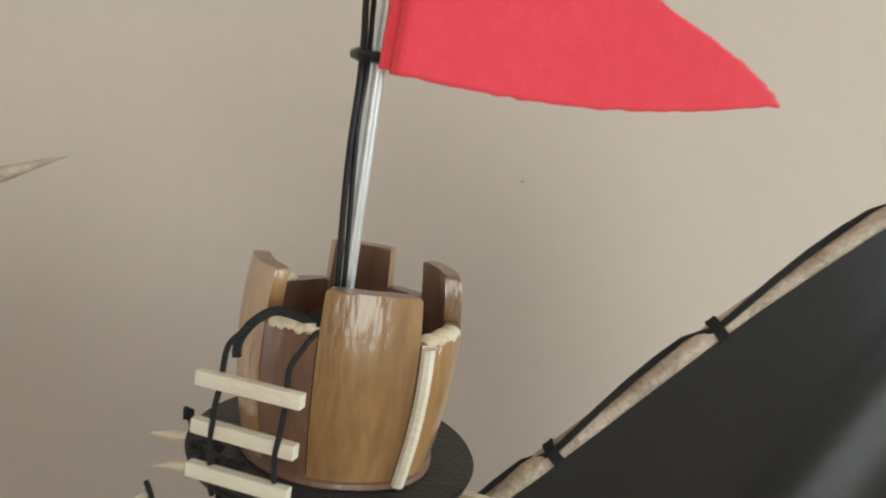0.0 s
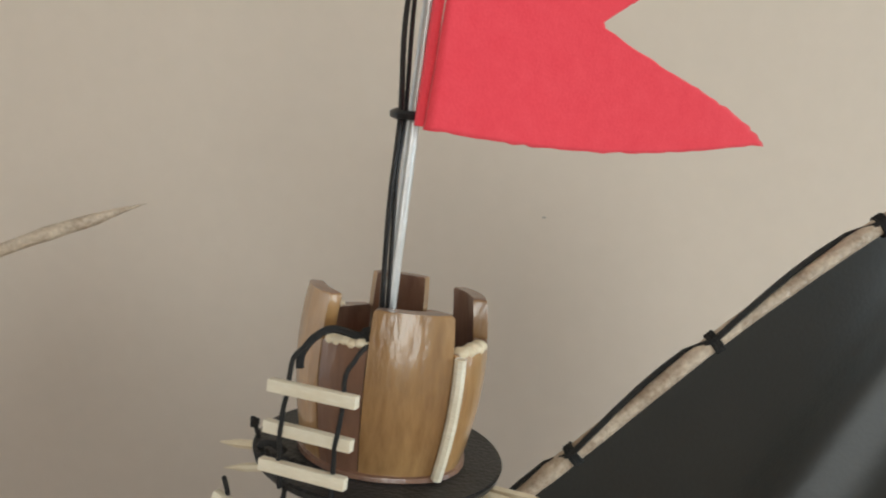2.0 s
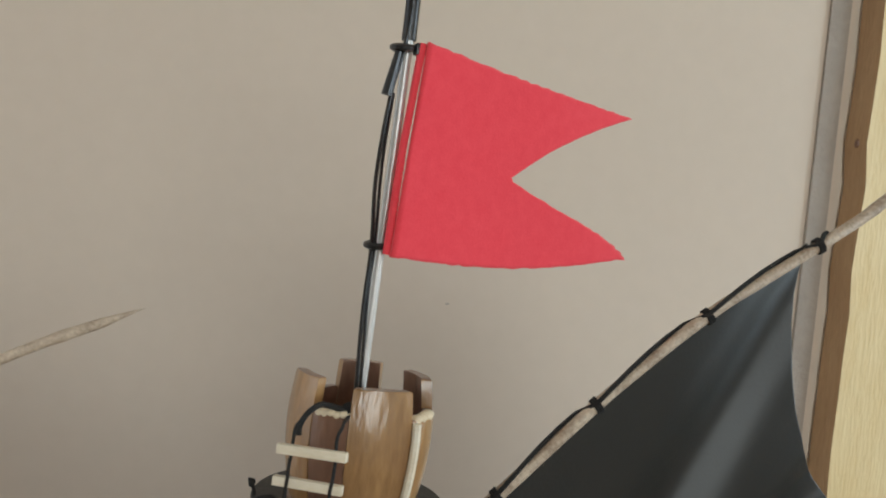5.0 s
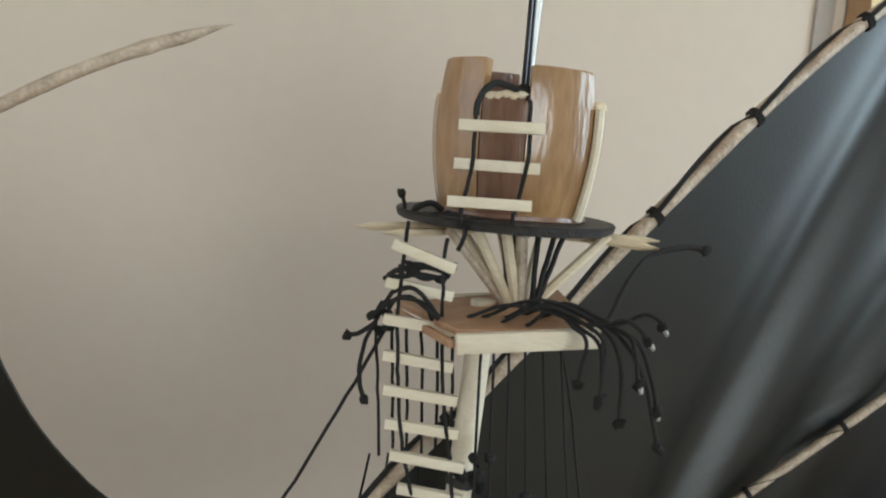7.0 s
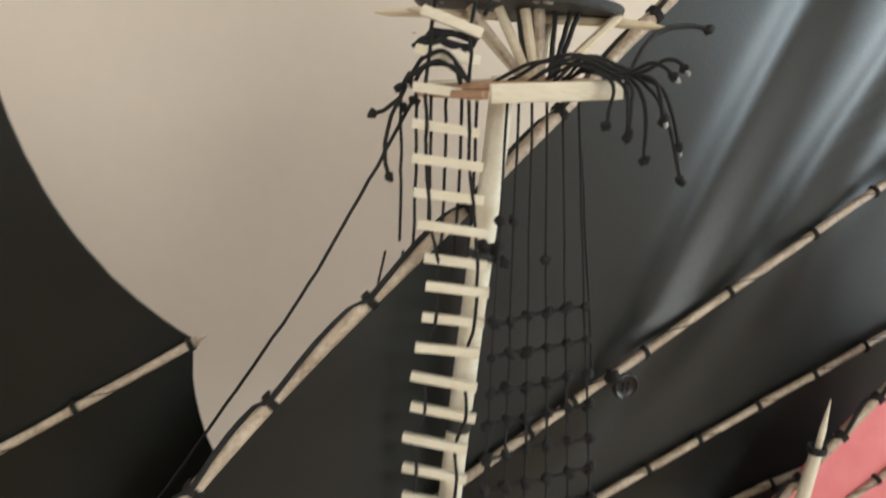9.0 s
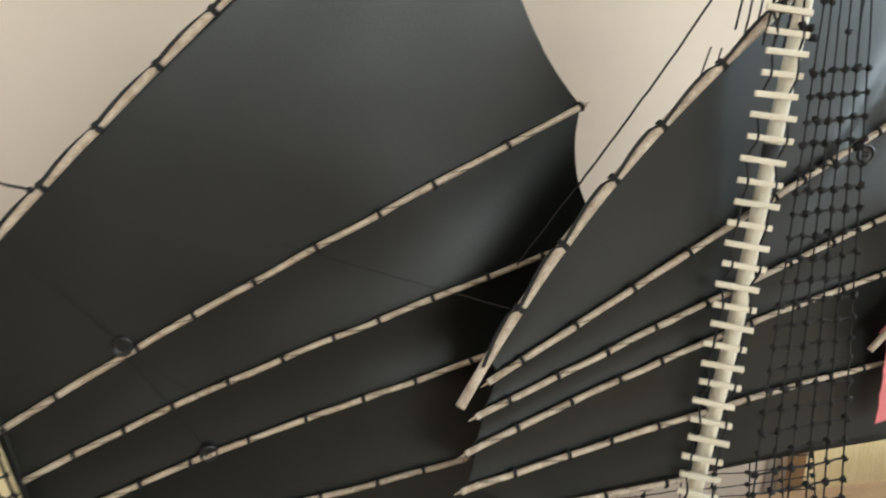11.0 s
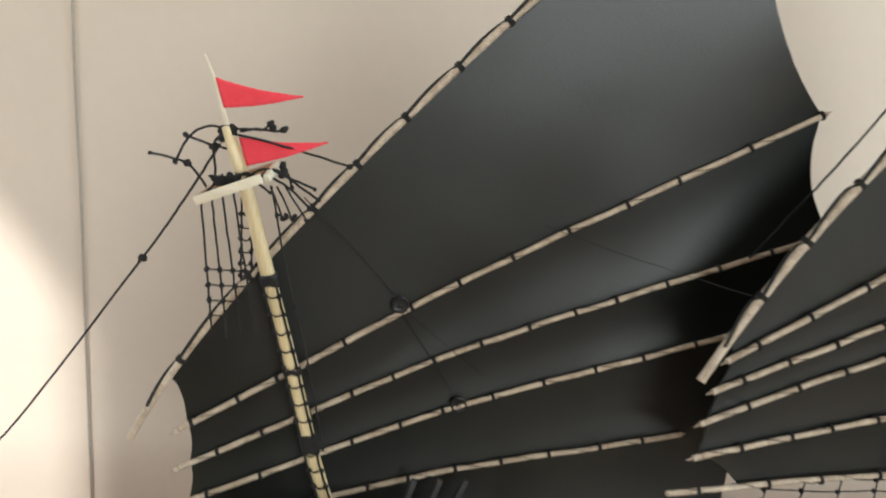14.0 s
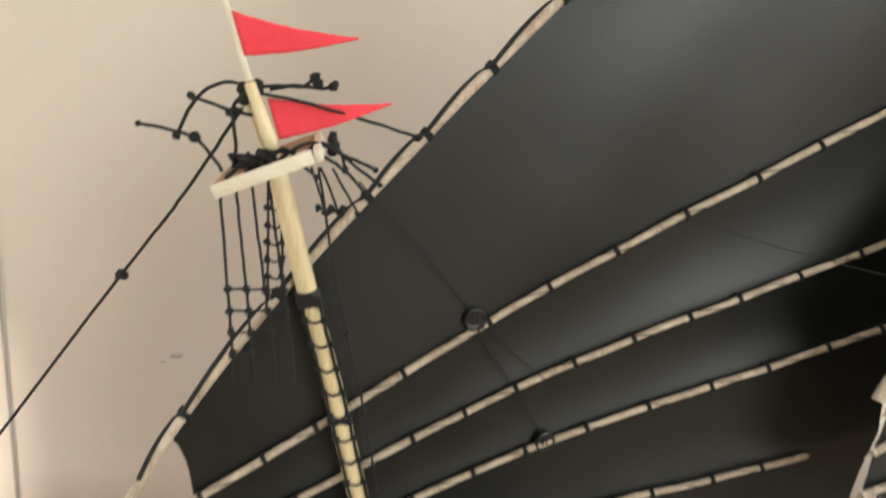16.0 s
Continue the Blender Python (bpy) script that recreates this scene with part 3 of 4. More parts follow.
def between(a, b, t):
    return Vector(a).lerp(Vector(b), t)


# ---- main top: board, struts, ladder ----
top = thing("lookout_platform", (-0.02, 0.135, 1.196), "small wooden mast platform with a white front bar", "mast platform")
FL, FR = Vector((-0.0387, 0.1153, 1.1965)), Vector((-0.0050, 0.1107, 1.1990))
BACK = Vector((0.0048, 0.0400, 0.0))
bm = bmesh.new()
corner = [FL + Vector((0.001, 0.002, 0.001)), FR + Vector((0, 0.002, 0)), FR + BACK, FL + BACK + Vector((-0.012, 0, -0.002))]
low = [bm.verts.new(p) for p in corner]
high = [bm.verts.new(p + Vector((0, 0, 0.0018))) for p in corner]
bm.faces.new(low[::-1]), bm.faces.new(high)
for k in range(4):
    bm.faces.new((low[k], low[(k + 1) % 4], high[(k + 1) % 4], high[k]))
bmesh.ops.bevel(bm, geom=list(bm.edges), offset=0.0003, segments=1, affect="EDGES")
part("board", bm, BROWN_BOARD, top, "brown stained board")
part("front_bar", beam(FL, FR, 0.0022, 0.0048), WHITE_WOOD, top, "thick cream front bar")
part("side_bar", beam(FL + Vector((-0.0006, 0.0015, -0.0005)), FL + BACK + Vector((-0.013, -0.003, -0.0025)), 0.0018, 0.0020), BROWN_BOARD, top)
part("back_bar", beam(FL + BACK + Vector((-0.013, 0, -0.001)), FR + BACK, 0.002, 0.0036), WHITE_WOOD, top)
HUB = Vector((-0.0165, 0.139, 1.1985))
for k, (a, r, over, thick) in enumerate(((-152, 0.027, 0, 0.0012), (-130, 0.023, 0, 0.0014), (-106, 0.020, 0, 0.0015), (-90, 0.019, 0, 0.0017), (-36, 0.037, 0, 0.0015), (-31, 0.043, 1, 0.0013), (-24, 0.040, 1, 0.0012), (-17, 0.044, 1, 0.0011), (40, 0.028, 0, 0.0012), (80, 0.026, 0, 0.0012), (120, 0.027, 0, 0.0013), (172, 0.043, 1, 0.0012), (-166, 0.038, 1, 0.0011))):
    out = Vector((math.cos(radians(a)), math.sin(radians(a)), 0))
    under = Vector((NEST.x, NEST.y, NEST.z - 0.0045))
    if over:
        part("strut", tube([under + out * 0.008, under + out * r * 0.7 + Vector((0, 0, -0.0004)), under + out * r + Vector((0, 0, -0.0002 - 0.0004 * (k % 3)))], thick, 7, None, 0, 0.005), PALE_WOOD, top)
    else:
        part("strut", tube([HUB + out * 0.003, Vector((NEST.x, NEST.y, NEST.z - 0.0030)) + out * r * 0.8], thick, 8), PALE_WOOD if k % 3 else BAMBOO, top)
part("mast_head", tube([HUB + Vector((0, 0.001, -0.003)), Vector((NEST.x, NEST.y - 0.004, NEST.z - 0.002))], 0.0024, 10), BLACK_PAINT, top, "black core between the struts")

ladder = thing("rope_ladder", (-0.055, 0.135, 0.905), "long rope ladder with pale matchstick rungs on black thread", "ladder")
rungs = []
for x, y, z in ((-0.0279, 0.1262, 1.2467), (-0.0285, 0.1262, 1.2372), (-0.0295, 0.1272, 1.2281)):
    rungs.append((Vector((x - 0.0098, y + 0.0032, z)), Vector((x + 0.0098, y - 0.0032, z))))
LOW_RUNGS = ((-0.0510, -0.0362, 1.2163, 1.2109), (-0.0524, -0.0363, 1.2063, 1.2040), (-0.0527, -0.0352, 1.1965, 1.1950), (-0.0524, -0.0352, 1.1870, 1.1852), (-0.0520, -0.0336, 1.1775, 1.1760), (-0.0512, -0.0327, 1.1684, 1.1668), (-0.0496, -0.0306, 1.1592, 1.1572), (-0.0472, -0.0305, 1.1495, 1.1480), (-0.0464, -0.0292, 1.1412, 1.1399), (-0.0470, -0.0300, 1.1316, 1.1307), (-0.0487, -0.0309, 1.1224, 1.1216))
for x0, x1, z0, z1 in LOW_RUNGS:
    rungs.append((Vector((x0, 0.1365, z0)), Vector((x1, 0.1305, z1))))
for k in range(22):
    z = 1.1128 - 0.00985 * k
    x = -0.0408 - 0.000470 * k
    sway = 0.0009 * math.sin(k * 2.1)
    rungs.append((Vector((x - 0.0087 + sway, 0.1365, z + 0.0006)), Vector((x + 0.0087 + sway, 0.1275, z - 0.0007))))
for i, (a, b) in enumerate(rungs):
    dz = random.uniform(-0.0003, 0.0003)
    part("rung", beam(a + Vector((0, 0, dz)), b, 0.0022, 0.0027, 0.0002, (0.05 * math.sin(i), 0.1, 1)), WHITE_WOOD, ladder)
for f in (0.2, 0.83):
    for lo, hi in ((0, 3), (3, 14), (14, len(rungs))):
        line = [between(a, b, f) + Vector((0, -0.0012 if k % 2 else 0.0012, 0)) for k, (a, b) in enumerate(rungs[lo:hi])]
        if lo == 0:
            line = ([Vector((NEST.x - 0.0015, NEST.y - 0.0135, NEST.z + 0.0335))] if f > 0.5 else [Vector((-0.0300, 0.1360, 1.2550))]) + [line[0] + Vector((0.0008, 0.002, 0.0055))] + line + [line[-1] + Vector((0.0, 0.002, -0.0065))]
        if lo == 3:
            line = [line[0] + Vector((0, -0.003, 0.007))] + line
        thread(line, ladder, 0.00055, name="side_rope", steps=5)
for p in ((-0.0145, 0.1395, 1.2550), (-0.0160, 0.139, 1.2542), (-0.0180, 0.140, 1.2555), (-0.0130, 0.140, 1.2548)):
    knot(p, 0.0019, ladder)
thread([(-0.0322, 0.134, 1.2490), (-0.0318, 0.1345, 1.2530), (-0.027, 0.1375, 1.2570), (-0.021, 0.1385, 1.2560), (-0.0155, 0.1390, 1.2550)], ladder, 0.0009, name="tie_loop")

# loose ends and shrouds of the main top
rig = thing("main_rigging", (-0.01, 0.13, 1.0), "black knotted thread shrouds and loose ends of the main mast", "rigging")
for u, rise, across, tip, frayed in (
    (0.10, 0.0070, 0.90, (-0.0010, 0.095, 1.2030), True), (0.20, 0.0085, 0.97, (-0.0015, 0.096, 1.1930), True), (0.30, 0.0075, 0.86, (-0.0110, 0.095, 1.1895), False),
    (0.36, 0.0062, 0.98, (0.0030, 0.093, 1.1790), False), (0.44, 0.0080, 1.02, (0.0035, 0.096, 1.1865), True), (0.52, 0.0056, 0.80, (-0.0085, 0.100, 1.1880), False),
    (0.60, 0.0066, 1.04, (0.0045, 0.099, 1.2050), True), (0.66, 0.0048, 0.93, (-0.0040, 0.098, 1.1830), False), (0.72, 0.0040, 0.76, (-0.0130, 0.103, 1.1905), False),
):
    root = between(FL, FR, u + 0.08) + Vector((0, 0.004 + 0.012 * random.random(), 0.0022))
    over = between(FL, FR, across) + Vector((0, -0.003, 0.0042))
    hump = between(root, over, random.uniform(0.28, 0.5)) + Vector((0, random.uniform(-0.003, 0.002), rise - 0.0026))
    sag = between(over, Vector(tip), 0.45) + Vector((0.0022, -0.001, 0.0030))
    thread([root, hump, over, sag, tip], rig, 0.00052, 0.0011, frayed)
for a, r in ((-78, 0.018), (-66, 0.020), (-58, 0.021)):
    out = Vector((math.cos(radians(a)), math.sin(radians(a)), 0))
    thread([HUB + out * 0.004 + Vector((0.002, 0, 0.002)), Vector((NEST.x, NEST.y, NEST.z - 0.003)) + out * r], rig, 0.0008)
thread([(0.000, 0.118, 1.2005), (0.008, 0.125, 1.209), (0.0165, 0.131, 1.2145), (0.028, 0.133, 1.2168), (0.034, 0.133, 1.2162)], rig, 0.0008, 0.0014)
for pts in (((-0.0405, 0.127, 1.199), (-0.047, 0.132, 1.2035), (-0.0525, 0.138, 1.1995), (-0.0545, 0.142, 1.196)), ((-0.0400, 0.129, 1.199), (-0.0455, 0.130, 1.2055), (-0.050, 0.135, 1.2045), (-0.053, 0.14, 1.1985)), ((-0.0415, 0.130, 1.198), (-0.044, 0.13, 1.2025), (-0.0495, 0.136, 1.202), (-0.0515, 0.14, 1.197)), ((-0.0530, 0.142, 1.1965), (-0.0548, 0.144, 1.1925), (-0.0575, 0.148, 1.1895), (-0.0605, 0.150, 1.1880)), ((-0.0530, 0.143, 1.196), (-0.0565, 0.146, 1.186), (-0.0572, 0.147, 1.177), (-0.0556, 0.147, 1.1705))):
    thread(pts, rig, 0.00065, 0.0012)
thread([(NEST.x - 0.030, NEST.y - 0.004, NEST.z), (NEST.x - 0.0305, NEST.y - 0.004, NEST.z + 0.003), (NEST.x - 0.0312, NEST.y - 0.004, NEST.z + 0.0055)], rig, 0.0006, 0.0011)
thread([(NEST.x - 0.0285, NEST.y - 0.008, NEST.z + 0.0006), (NEST.x - 0.0275, NEST.y - 0.010, NEST.z + 0.0028), (NEST.x - 0.0245, NEST.y - 0.012, NEST.z + 0.0040), (NEST.x - 0.0215, NEST.y - 0.0125, NEST.z + 0.0022)], rig, 0.0009)
for k in range(5):
    thread([(NEST.x - 0.0265 + 0.002 * k, NEST.y - 0.010 - 0.002 * k, NEST.z + 0.0008), (NEST.x - 0.0245 + 0.002 * k, NEST.y - 0.0155, NEST.z + 0.002 * random.random() + 0.0006), (NEST.x - 0.0215 + 0.001 * k, NEST.y - 0.0195, NEST.z + 0.0007), (NEST.x - 0.0175 + 0.001 * k, NEST.y - 0.0235, NEST.z + 0.0010)], rig, 0.0008)
thread([(NEST.x - 0.019, NEST.y - 0.0225, NEST.z + 0.0006), (NEST.x - 0.0185, NEST.y - 0.0262, NEST.z - 0.0012), (NEST.x - 0.0200, NEST.y - 0.0255, NEST.z - 0.0060)], rig, 0.0006)
for k in range(6):
    z = 1.2070 + 0.0008 * k
    thread([(-0.0530 + 0.001 * k, 0.1375, z), (-0.048, 0.1345 + 0.001 * (k % 3), z + random.uniform(-0.0012, 0.0022)), (-0.043, 0.135, z + random.uniform(-0.0015, 0.0018)), (-0.0385 + 0.0006 * k, 0.1355, z - 0.0005)], rig, 0.0006, 0.0009 if k % 2 else 0)
# threads behind the ladder that run down to the yard
for k in range(6):
    s = k / 5
    a = Vector((-0.0535 + 0.019 * s, 0.146 - 0.010 * s, 1.1945))
    thread([a, a + Vector((0.002, 0.004, -0.022)), a + Vector((0.004, 0.010, -0.045 - 0.01 * s))], rig, 0.0005)
near_tops = [Vector((x, 0.128, 1.1945)) for x in (-0.0288, -0.0256, -0.0218, -0.0174, -0.0126, -0.0078)]
near_feet = [Vector((x, 0.112, 0.912)) for x in (-0.033, -0.022, -0.011, 0.000, 0.011, 0.022)]
for i, (a, b) in enumerate(zip(near_tops, near_feet)):
    thread([a, between(a, b, 0.5) + Vector((0.0015, 0.002, 0)), b], rig, 0.00042, steps=14, name="shroud")
thread([near_tops[5], (0.004, 0.14, 1.16), (0.0165, 0.146, 1.103)], rig, 0.0004, name="shroud")
for f, z in ((1, 1.162), (3, 1.1505), (0, 1.1620)):
    a, b = near_tops[f], near_feet[f]
    knot(between(a, b, (a.z - z) / (a.z - b.z)), 0.0013, rig)
row = 0
z = 1.1335
while z > 0.925:
    line = []
    for i, (a, b) in enumerate(zip(near_tops, near_feet)):
        t = (a.z - z) / (a.z - b.z)
        p = between(a, b, t) + Vector((0.0015, 0.002, 0)) * 4 * t * (1 - t) + Vector((0, -0.0002, 0.0007 * i - 0.001 + random.uniform(-0.0006, 0.0006)))
        line.append(p)
    tie = thread(line, rig, 0.00055, name="ratline", steps=4)
    for p in line:
        knot(p, random.uniform(0.0012, 0.0017), tie)
    z -= 0.0104
far_tops = [Vector((-0.05 + 0.006 * k, 0.160, 1.192)) for k in range(8)]
far_feet = [Vector((-0.085 + 0.027 * k, 0.205, 0.842)) for k in range(8)]
for i, (a, b) in enumerate(zip(far_tops, far_feet)):
    thread([a + Vector((0, 0.012, -0.05)), between(a, b, 0.5) + Vector((0, 0.012, 0)), b], rig, 0.00045, steps=10, name="shroud")
for z in (0.8955, 0.887, 0.8785, 0.870, 0.8615, 0.853):
    line = []
    for a, b in zip(far_tops, far_feet):
        t = (a.z - z) / (a.z - b.z)
        line.append(between(a, b, t) + Vector((0, 0.012, 0)) * 4 * t * (1 - t) * 0.9 + Vector((0, 0, random.uniform(-0.001, 0.001))))
    tie = thread(line, rig, 0.0004, name="ratline", steps=4)
    for p in line:
        knot(p, 0.0014, tie)

stay = thing("main_stay", (-0.055, 0.15, 1.186), "black twisted thread stay running down from the mast top", "rope")
thread([(-0.0485, 0.1500, 1.1925), (-0.0758, 0.1650, 1.1338), (-0.1093, 0.1665, 1.0828), (-0.14, 0.172, 1.035)], stay, 0.0006, name="line", steps=12)
for p in ((-0.0505, 0.143, 1.1925), (-0.0525, 0.146, 1.1905)):
    knot(p, 0.0012, stay)
mast_knot = thing("mast_lashing", (-0.028, 0.1365, 1.1500), "black thread knot tied round the main mast", "lashing")
for k in range(3):
    ring = [(-0.0275 + 0.0040 * math.cos(q), 0.1405 + 0.0040 * math.sin(q), 1.1505 + 0.0009 * k) for q in np.linspace(0, 2 * math.pi, 13)]
    thread(ring, mast_knot, 0.0006, steps=2)
for p in ((-0.0250, 0.1365, 1.1515), (-0.0235, 0.1365, 1.1475), (-0.0300, 0.1360, 1.1525)):
    knot(p, 0.0017, mast_knot)

# ---- buttons on the sails ----


def button(p, r, label):
    root = thing("button", p, label, "button", "black buttons on the sails")
    bm = bmesh.new()
    prof = ((0.0, 0.0009), (0.25, 0.0008), (0.55, 0.0007), (0.72, 0.0009), (0.86, 0.0017), (0.96, 0.0015), (1.0, 0.0009), (0.97, 0.0), (0.0, 0.0))
    rings = [[bm.verts.new((p[0] + r * q * math.cos(a), p[1] - d, p[2] + r * q * math.sin(a))) for a in np.linspace(0, 2 * math.pi, 28, endpoint=False)] for q, d in prof[1:-1]]
    for a, b in zip(rings, rings[1:]):
        for k in range(28):
            bm.faces.new((a[k], a[(k + 1) % 28], b[(k + 1) % 28], b[k]))
    bm.faces.new(rings[0]), bm.faces.new(rings[-1])
    part("disc", bm, PLASTIC, root)
    for sx, sz in ((1, 1), (1, -1), (-1, 1), (-1, -1)):
        part("stitch", ball((p[0] + sx * r * 0.2, p[1] - 0.0011, p[2] + sz * r * 0.2), 0.0006), THREAD, root)
    return root


button((-0.3195, 0.1850, 0.9968), 0.0048, "round black four-hole button with raised rim on batten")
button((-0.2836, 0.1848, 0.9408), 0.0045, "round black four-hole button beside a lower batten")
button((0.0345, 0.1545, 1.0950), 0.0050, "round black button tied to the main sail")
knot((0.0290, 0.1535, 1.0990), 0.0025, bpy.data.objects["button.002"])
for k in range(9):
    x = -0.405 + 0.031 * k
    knot(fore_rows[5].at(x, 0.0008) + Vector((0, 0, -0.0004)), 0.0011 if k % 3 else 0.0019, fore_sail)
line_thing = thing("sheet_lines", (-0.35, 0.17, 1.04), "thin dark threads led across the black foresail", "rope")
thread([(-0.3700, 0.168, 1.0540), (-0.345, 0.176, 1.0280), (-0.3210, 0.1838, 1.0000)], line_thing, 0.0003, name="line")
thread([(-0.3185, 0.1835, 0.9930), (-0.302, 0.1838, 0.969), (-0.2850, 0.1832, 0.9440)], line_thing, 0.0003, name="line")
thread([(-0.3170, 0.1835, 0.9945), (-0.297, 0.184, 0.978), (-0.2710, 0.1845, 0.9580)], line_thing, 0.0002, name="line")
thread([(-0.25, 0.174, 1.046), (-0.21, 0.165, 1.035), (-0.1570, 0.133, 1.0270)], line_thing, 0.0002, name="line")

# ---- foremast top ----
ftop = thing("lookout_platform", (-0.4, 0.16, 1.06), "small wooden foremast platform with a cream front bar", "mast platform")
GL, GR = Vector((-0.4164, 0.1485, 1.0534)), Vector((-0.3875, 0.1450, 1.0660))
ALONG = (GR - GL).normalized()
RISE = Vector((-ALONG.z, 0, ALONG.x))
part("front_bar", beam(GL, GR, 0.0024, 0.0042, 0.0003, RISE), WHITE_WOOD, ftop)
part("side_bar", beam(GL + Vector((0.0008, 0.003, 0.001)), GL + Vector((0.005, 0.022, 0.003)), 0.0020, 0.0026, 0.0003, RISE), BROWN_BOARD, ftop)
part("side_bar", beam(GR + Vector((0.002, 0.004, -0.0005)), GR + Vector((0.004, 0.026, 0.002)), 0.0024, 0.0036, 0.0003, RISE), WHITE_WOOD, ftop)
part("back_bar", beam(GL + Vector((0.005, 0.022, 0.003)), GR + Vector((0.004, 0.026, 0.002)), 0.0024, 0.0036, 0.0003, RISE), BROWN_BOARD, ftop)

mast_tip = thing("pennant_staff", (-0.4065, 0.171, 1.08), "thin white wooden staff above the foremast", "flagpole")
part("rod", tube([(-0.4050, 0.1710, 1.0810), (-0.4083, 0.1712, 1.0914), (-0.4122, 0.1716, 1.1050), (-0.4168, 0.172, 1.1160)], [0.0012, 0.0011, 0.0010, 0.0005], 8), WHITE_WOOD, mast_tip)


def pennant(foot, head, tip, label):
    bm = bmesh.new()
    foot, head, tip = Vector(foot), Vector(head), Vector(tip)
    grid = []
    for i in range(25):
        u = i / 24
        line = []
        for j in range(9):
            p = (foot.lerp(tip, u)).lerp(head.lerp(tip, u), j / 8)
            rag = 0.0003 * noise.noise(p * 700) if j in (0, 8) else 0
            p = p + Vector((0, 0.0010 * math.sin(u * 7 + j * 0.2) * u, rag - 0.0011 * math.sin(math.pi * u)))
            line.append(bm.verts.new(p))
        grid.append(line)
    for a, b in zip(grid, grid[1:]):
        for k in range(8):
            bm.faces.new((a[k], a[k + 1], b[k + 1], b[k]))
    ob = single("pennant", bm, RED_FELT, label, "flag", "red pennants on the foremast")
    m = ob.modifiers.new("thickness", "SOLIDIFY")
    m.thickness, m.offset = 0.0008, 0
    return ob


pennant((-0.4078, 0.1705, 1.0928), (-0.4117, 0.1708, 1.1062), (-0.3722, 0.1690, 1.1008), "narrow red felt pennant at the top of its staff")
pennant((-0.3968, 0.1680, 1.0672), (-0.4008, 0.1685, 1.0803), (-0.3600, 0.1700, 1.0805), "narrow red felt pennant below the staff's lashing")

frig = thing("fore_rigging", (-0.4, 0.165, 1.0), "tangle of black knotted threads on the foremast", "rigging")
for pts, r in (
    (((-0.406, 0.169, 1.0838), (-0.4145, 0.166, 1.0845), (-0.4224, 0.165, 1.0790), (-0.4283, 0.165, 1.0674)), 0.0011),
    (((-0.4145, 0.165, 1.0566), (-0.4180, 0.165, 1.0622), (-0.4250, 0.165, 1.0680), (-0.4393, 0.165, 1.0709)), 0.0009),
    (((-0.403, 0.167, 1.0745), (-0.4090, 0.166, 1.0755), (-0.4160, 0.165, 1.0775), (-0.4235, 0.165, 1.0800)), 0.0012),
    (((-0.406, 0.169, 1.0832), (-0.3980, 0.166, 1.0845), (-0.3900, 0.165, 1.0850), (-0.3860, 0.165, 1.0880)), 0.0014),
    (((-0.4, 0.168, 1.0830), (-0.3920, 0.166, 1.0850), (-0.3850, 0.165, 1.0845), (-0.3800, 0.165, 1.0855)), 0.0015),
    (((-0.406, 0.168, 1.0820), (-0.3900, 0.166, 1.0800), (-0.3700, 0.170, 1.0750), (-0.3495, 0.1745, 1.0690)), 0.0013),
    (((-0.4040, 0.167, 1.0835), (-0.4110, 0.165, 1.0780), (-0.4105, 0.164, 1.0660), (-0.4100, 0.164, 1.0590)), 0.0011),
    (((-0.4060, 0.166, 1.0790), (-0.4020, 0.163, 1.0700), (-0.4000, 0.162, 1.0620), (-0.3990, 0.160, 1.0580)), 0.0013),
    (((-0.4000, 0.158, 1.0600), (-0.3880, 0.158, 1.0680), (-0.3760, 0.160, 1.0640), (-0.3651, 0.165, 1.0588)), 0.0009),
    (((-0.3960, 0.158, 1.0620), (-0.3860, 0.157, 1.0650), (-0.3760, 0.160, 1.0590), (-0.3670, 0.165, 1.0495)), 0.0012),
    (((-0.3900, 0.158, 1.0640), (-0.3830, 0.158, 1.0680), (-0.3720, 0.163, 1.0600), (-0.3630, 0.168, 1.0530)), 0.0009),
    (((-0.3800, 0.165, 1.0690), (-0.3770, 0.164, 1.0640), (-0.3755, 0.163, 1.0590)), 0.0010),
    (((-0.4030, 0.160, 1.0570), (-0.4080, 0.158, 1.0610), (-0.4120, 0.158, 1.0570), (-0.4160, 0.158, 1.0530)), 0.0011),
    (((-0.4010, 0.160, 1.0590), (-0.3960, 0.158, 1.0660), (-0.3900, 0.158, 1.0610), (-0.3850, 0.159, 1.0570)), 0.0008),
):
    thread(pts, frig, 0.0006, r)
for p in ((-0.4060, 0.1680, 1.0835), (-0.4040, 0.1675, 1.0840), (-0.4085, 0.1680, 1.0825), (-0.4110, 0.1665, 1.0755), (-0.3800, 0.163, 1.0690), (-0.3795, 0.163, 1.0660), (-0.4050, 0.160, 1.0600), (-0.4020, 0.159, 1.0580), (-0.4075, 0.1655, 1.0800), (-0.3850, 0.1648, 1.0862), (-0.4228, 0.165, 1.0672)):
    knot(p, random.uniform(0.0014, 0.0020), frig)
for k in range(3):
    ring = [Vector((-0.4058, 0.171, 1.0822 + 0.0009 * k)) + Vector((0.0034 * math.cos(q), 0.0034 * math.sin(q), 0)) for q in np.linspace(0, 2 * math.pi, 13)]
    thread(ring, frig, 0.0007, steps=2)
for k in range(10):
    c = Vector((-0.4025 + 0.006 * random.uniform(-1, 1), 0.160 + 0.004 * random.uniform(-1, 1), 1.0605 + 0.002 * random.uniform(-1, 1)))
    thread([c + Vector((random.uniform(-0.006, 0.006), random.uniform(-0.003, 0.003), random.uniform(-0.002, 0.003))) for _ in range(4)], frig, 0.0006, 0.0011)
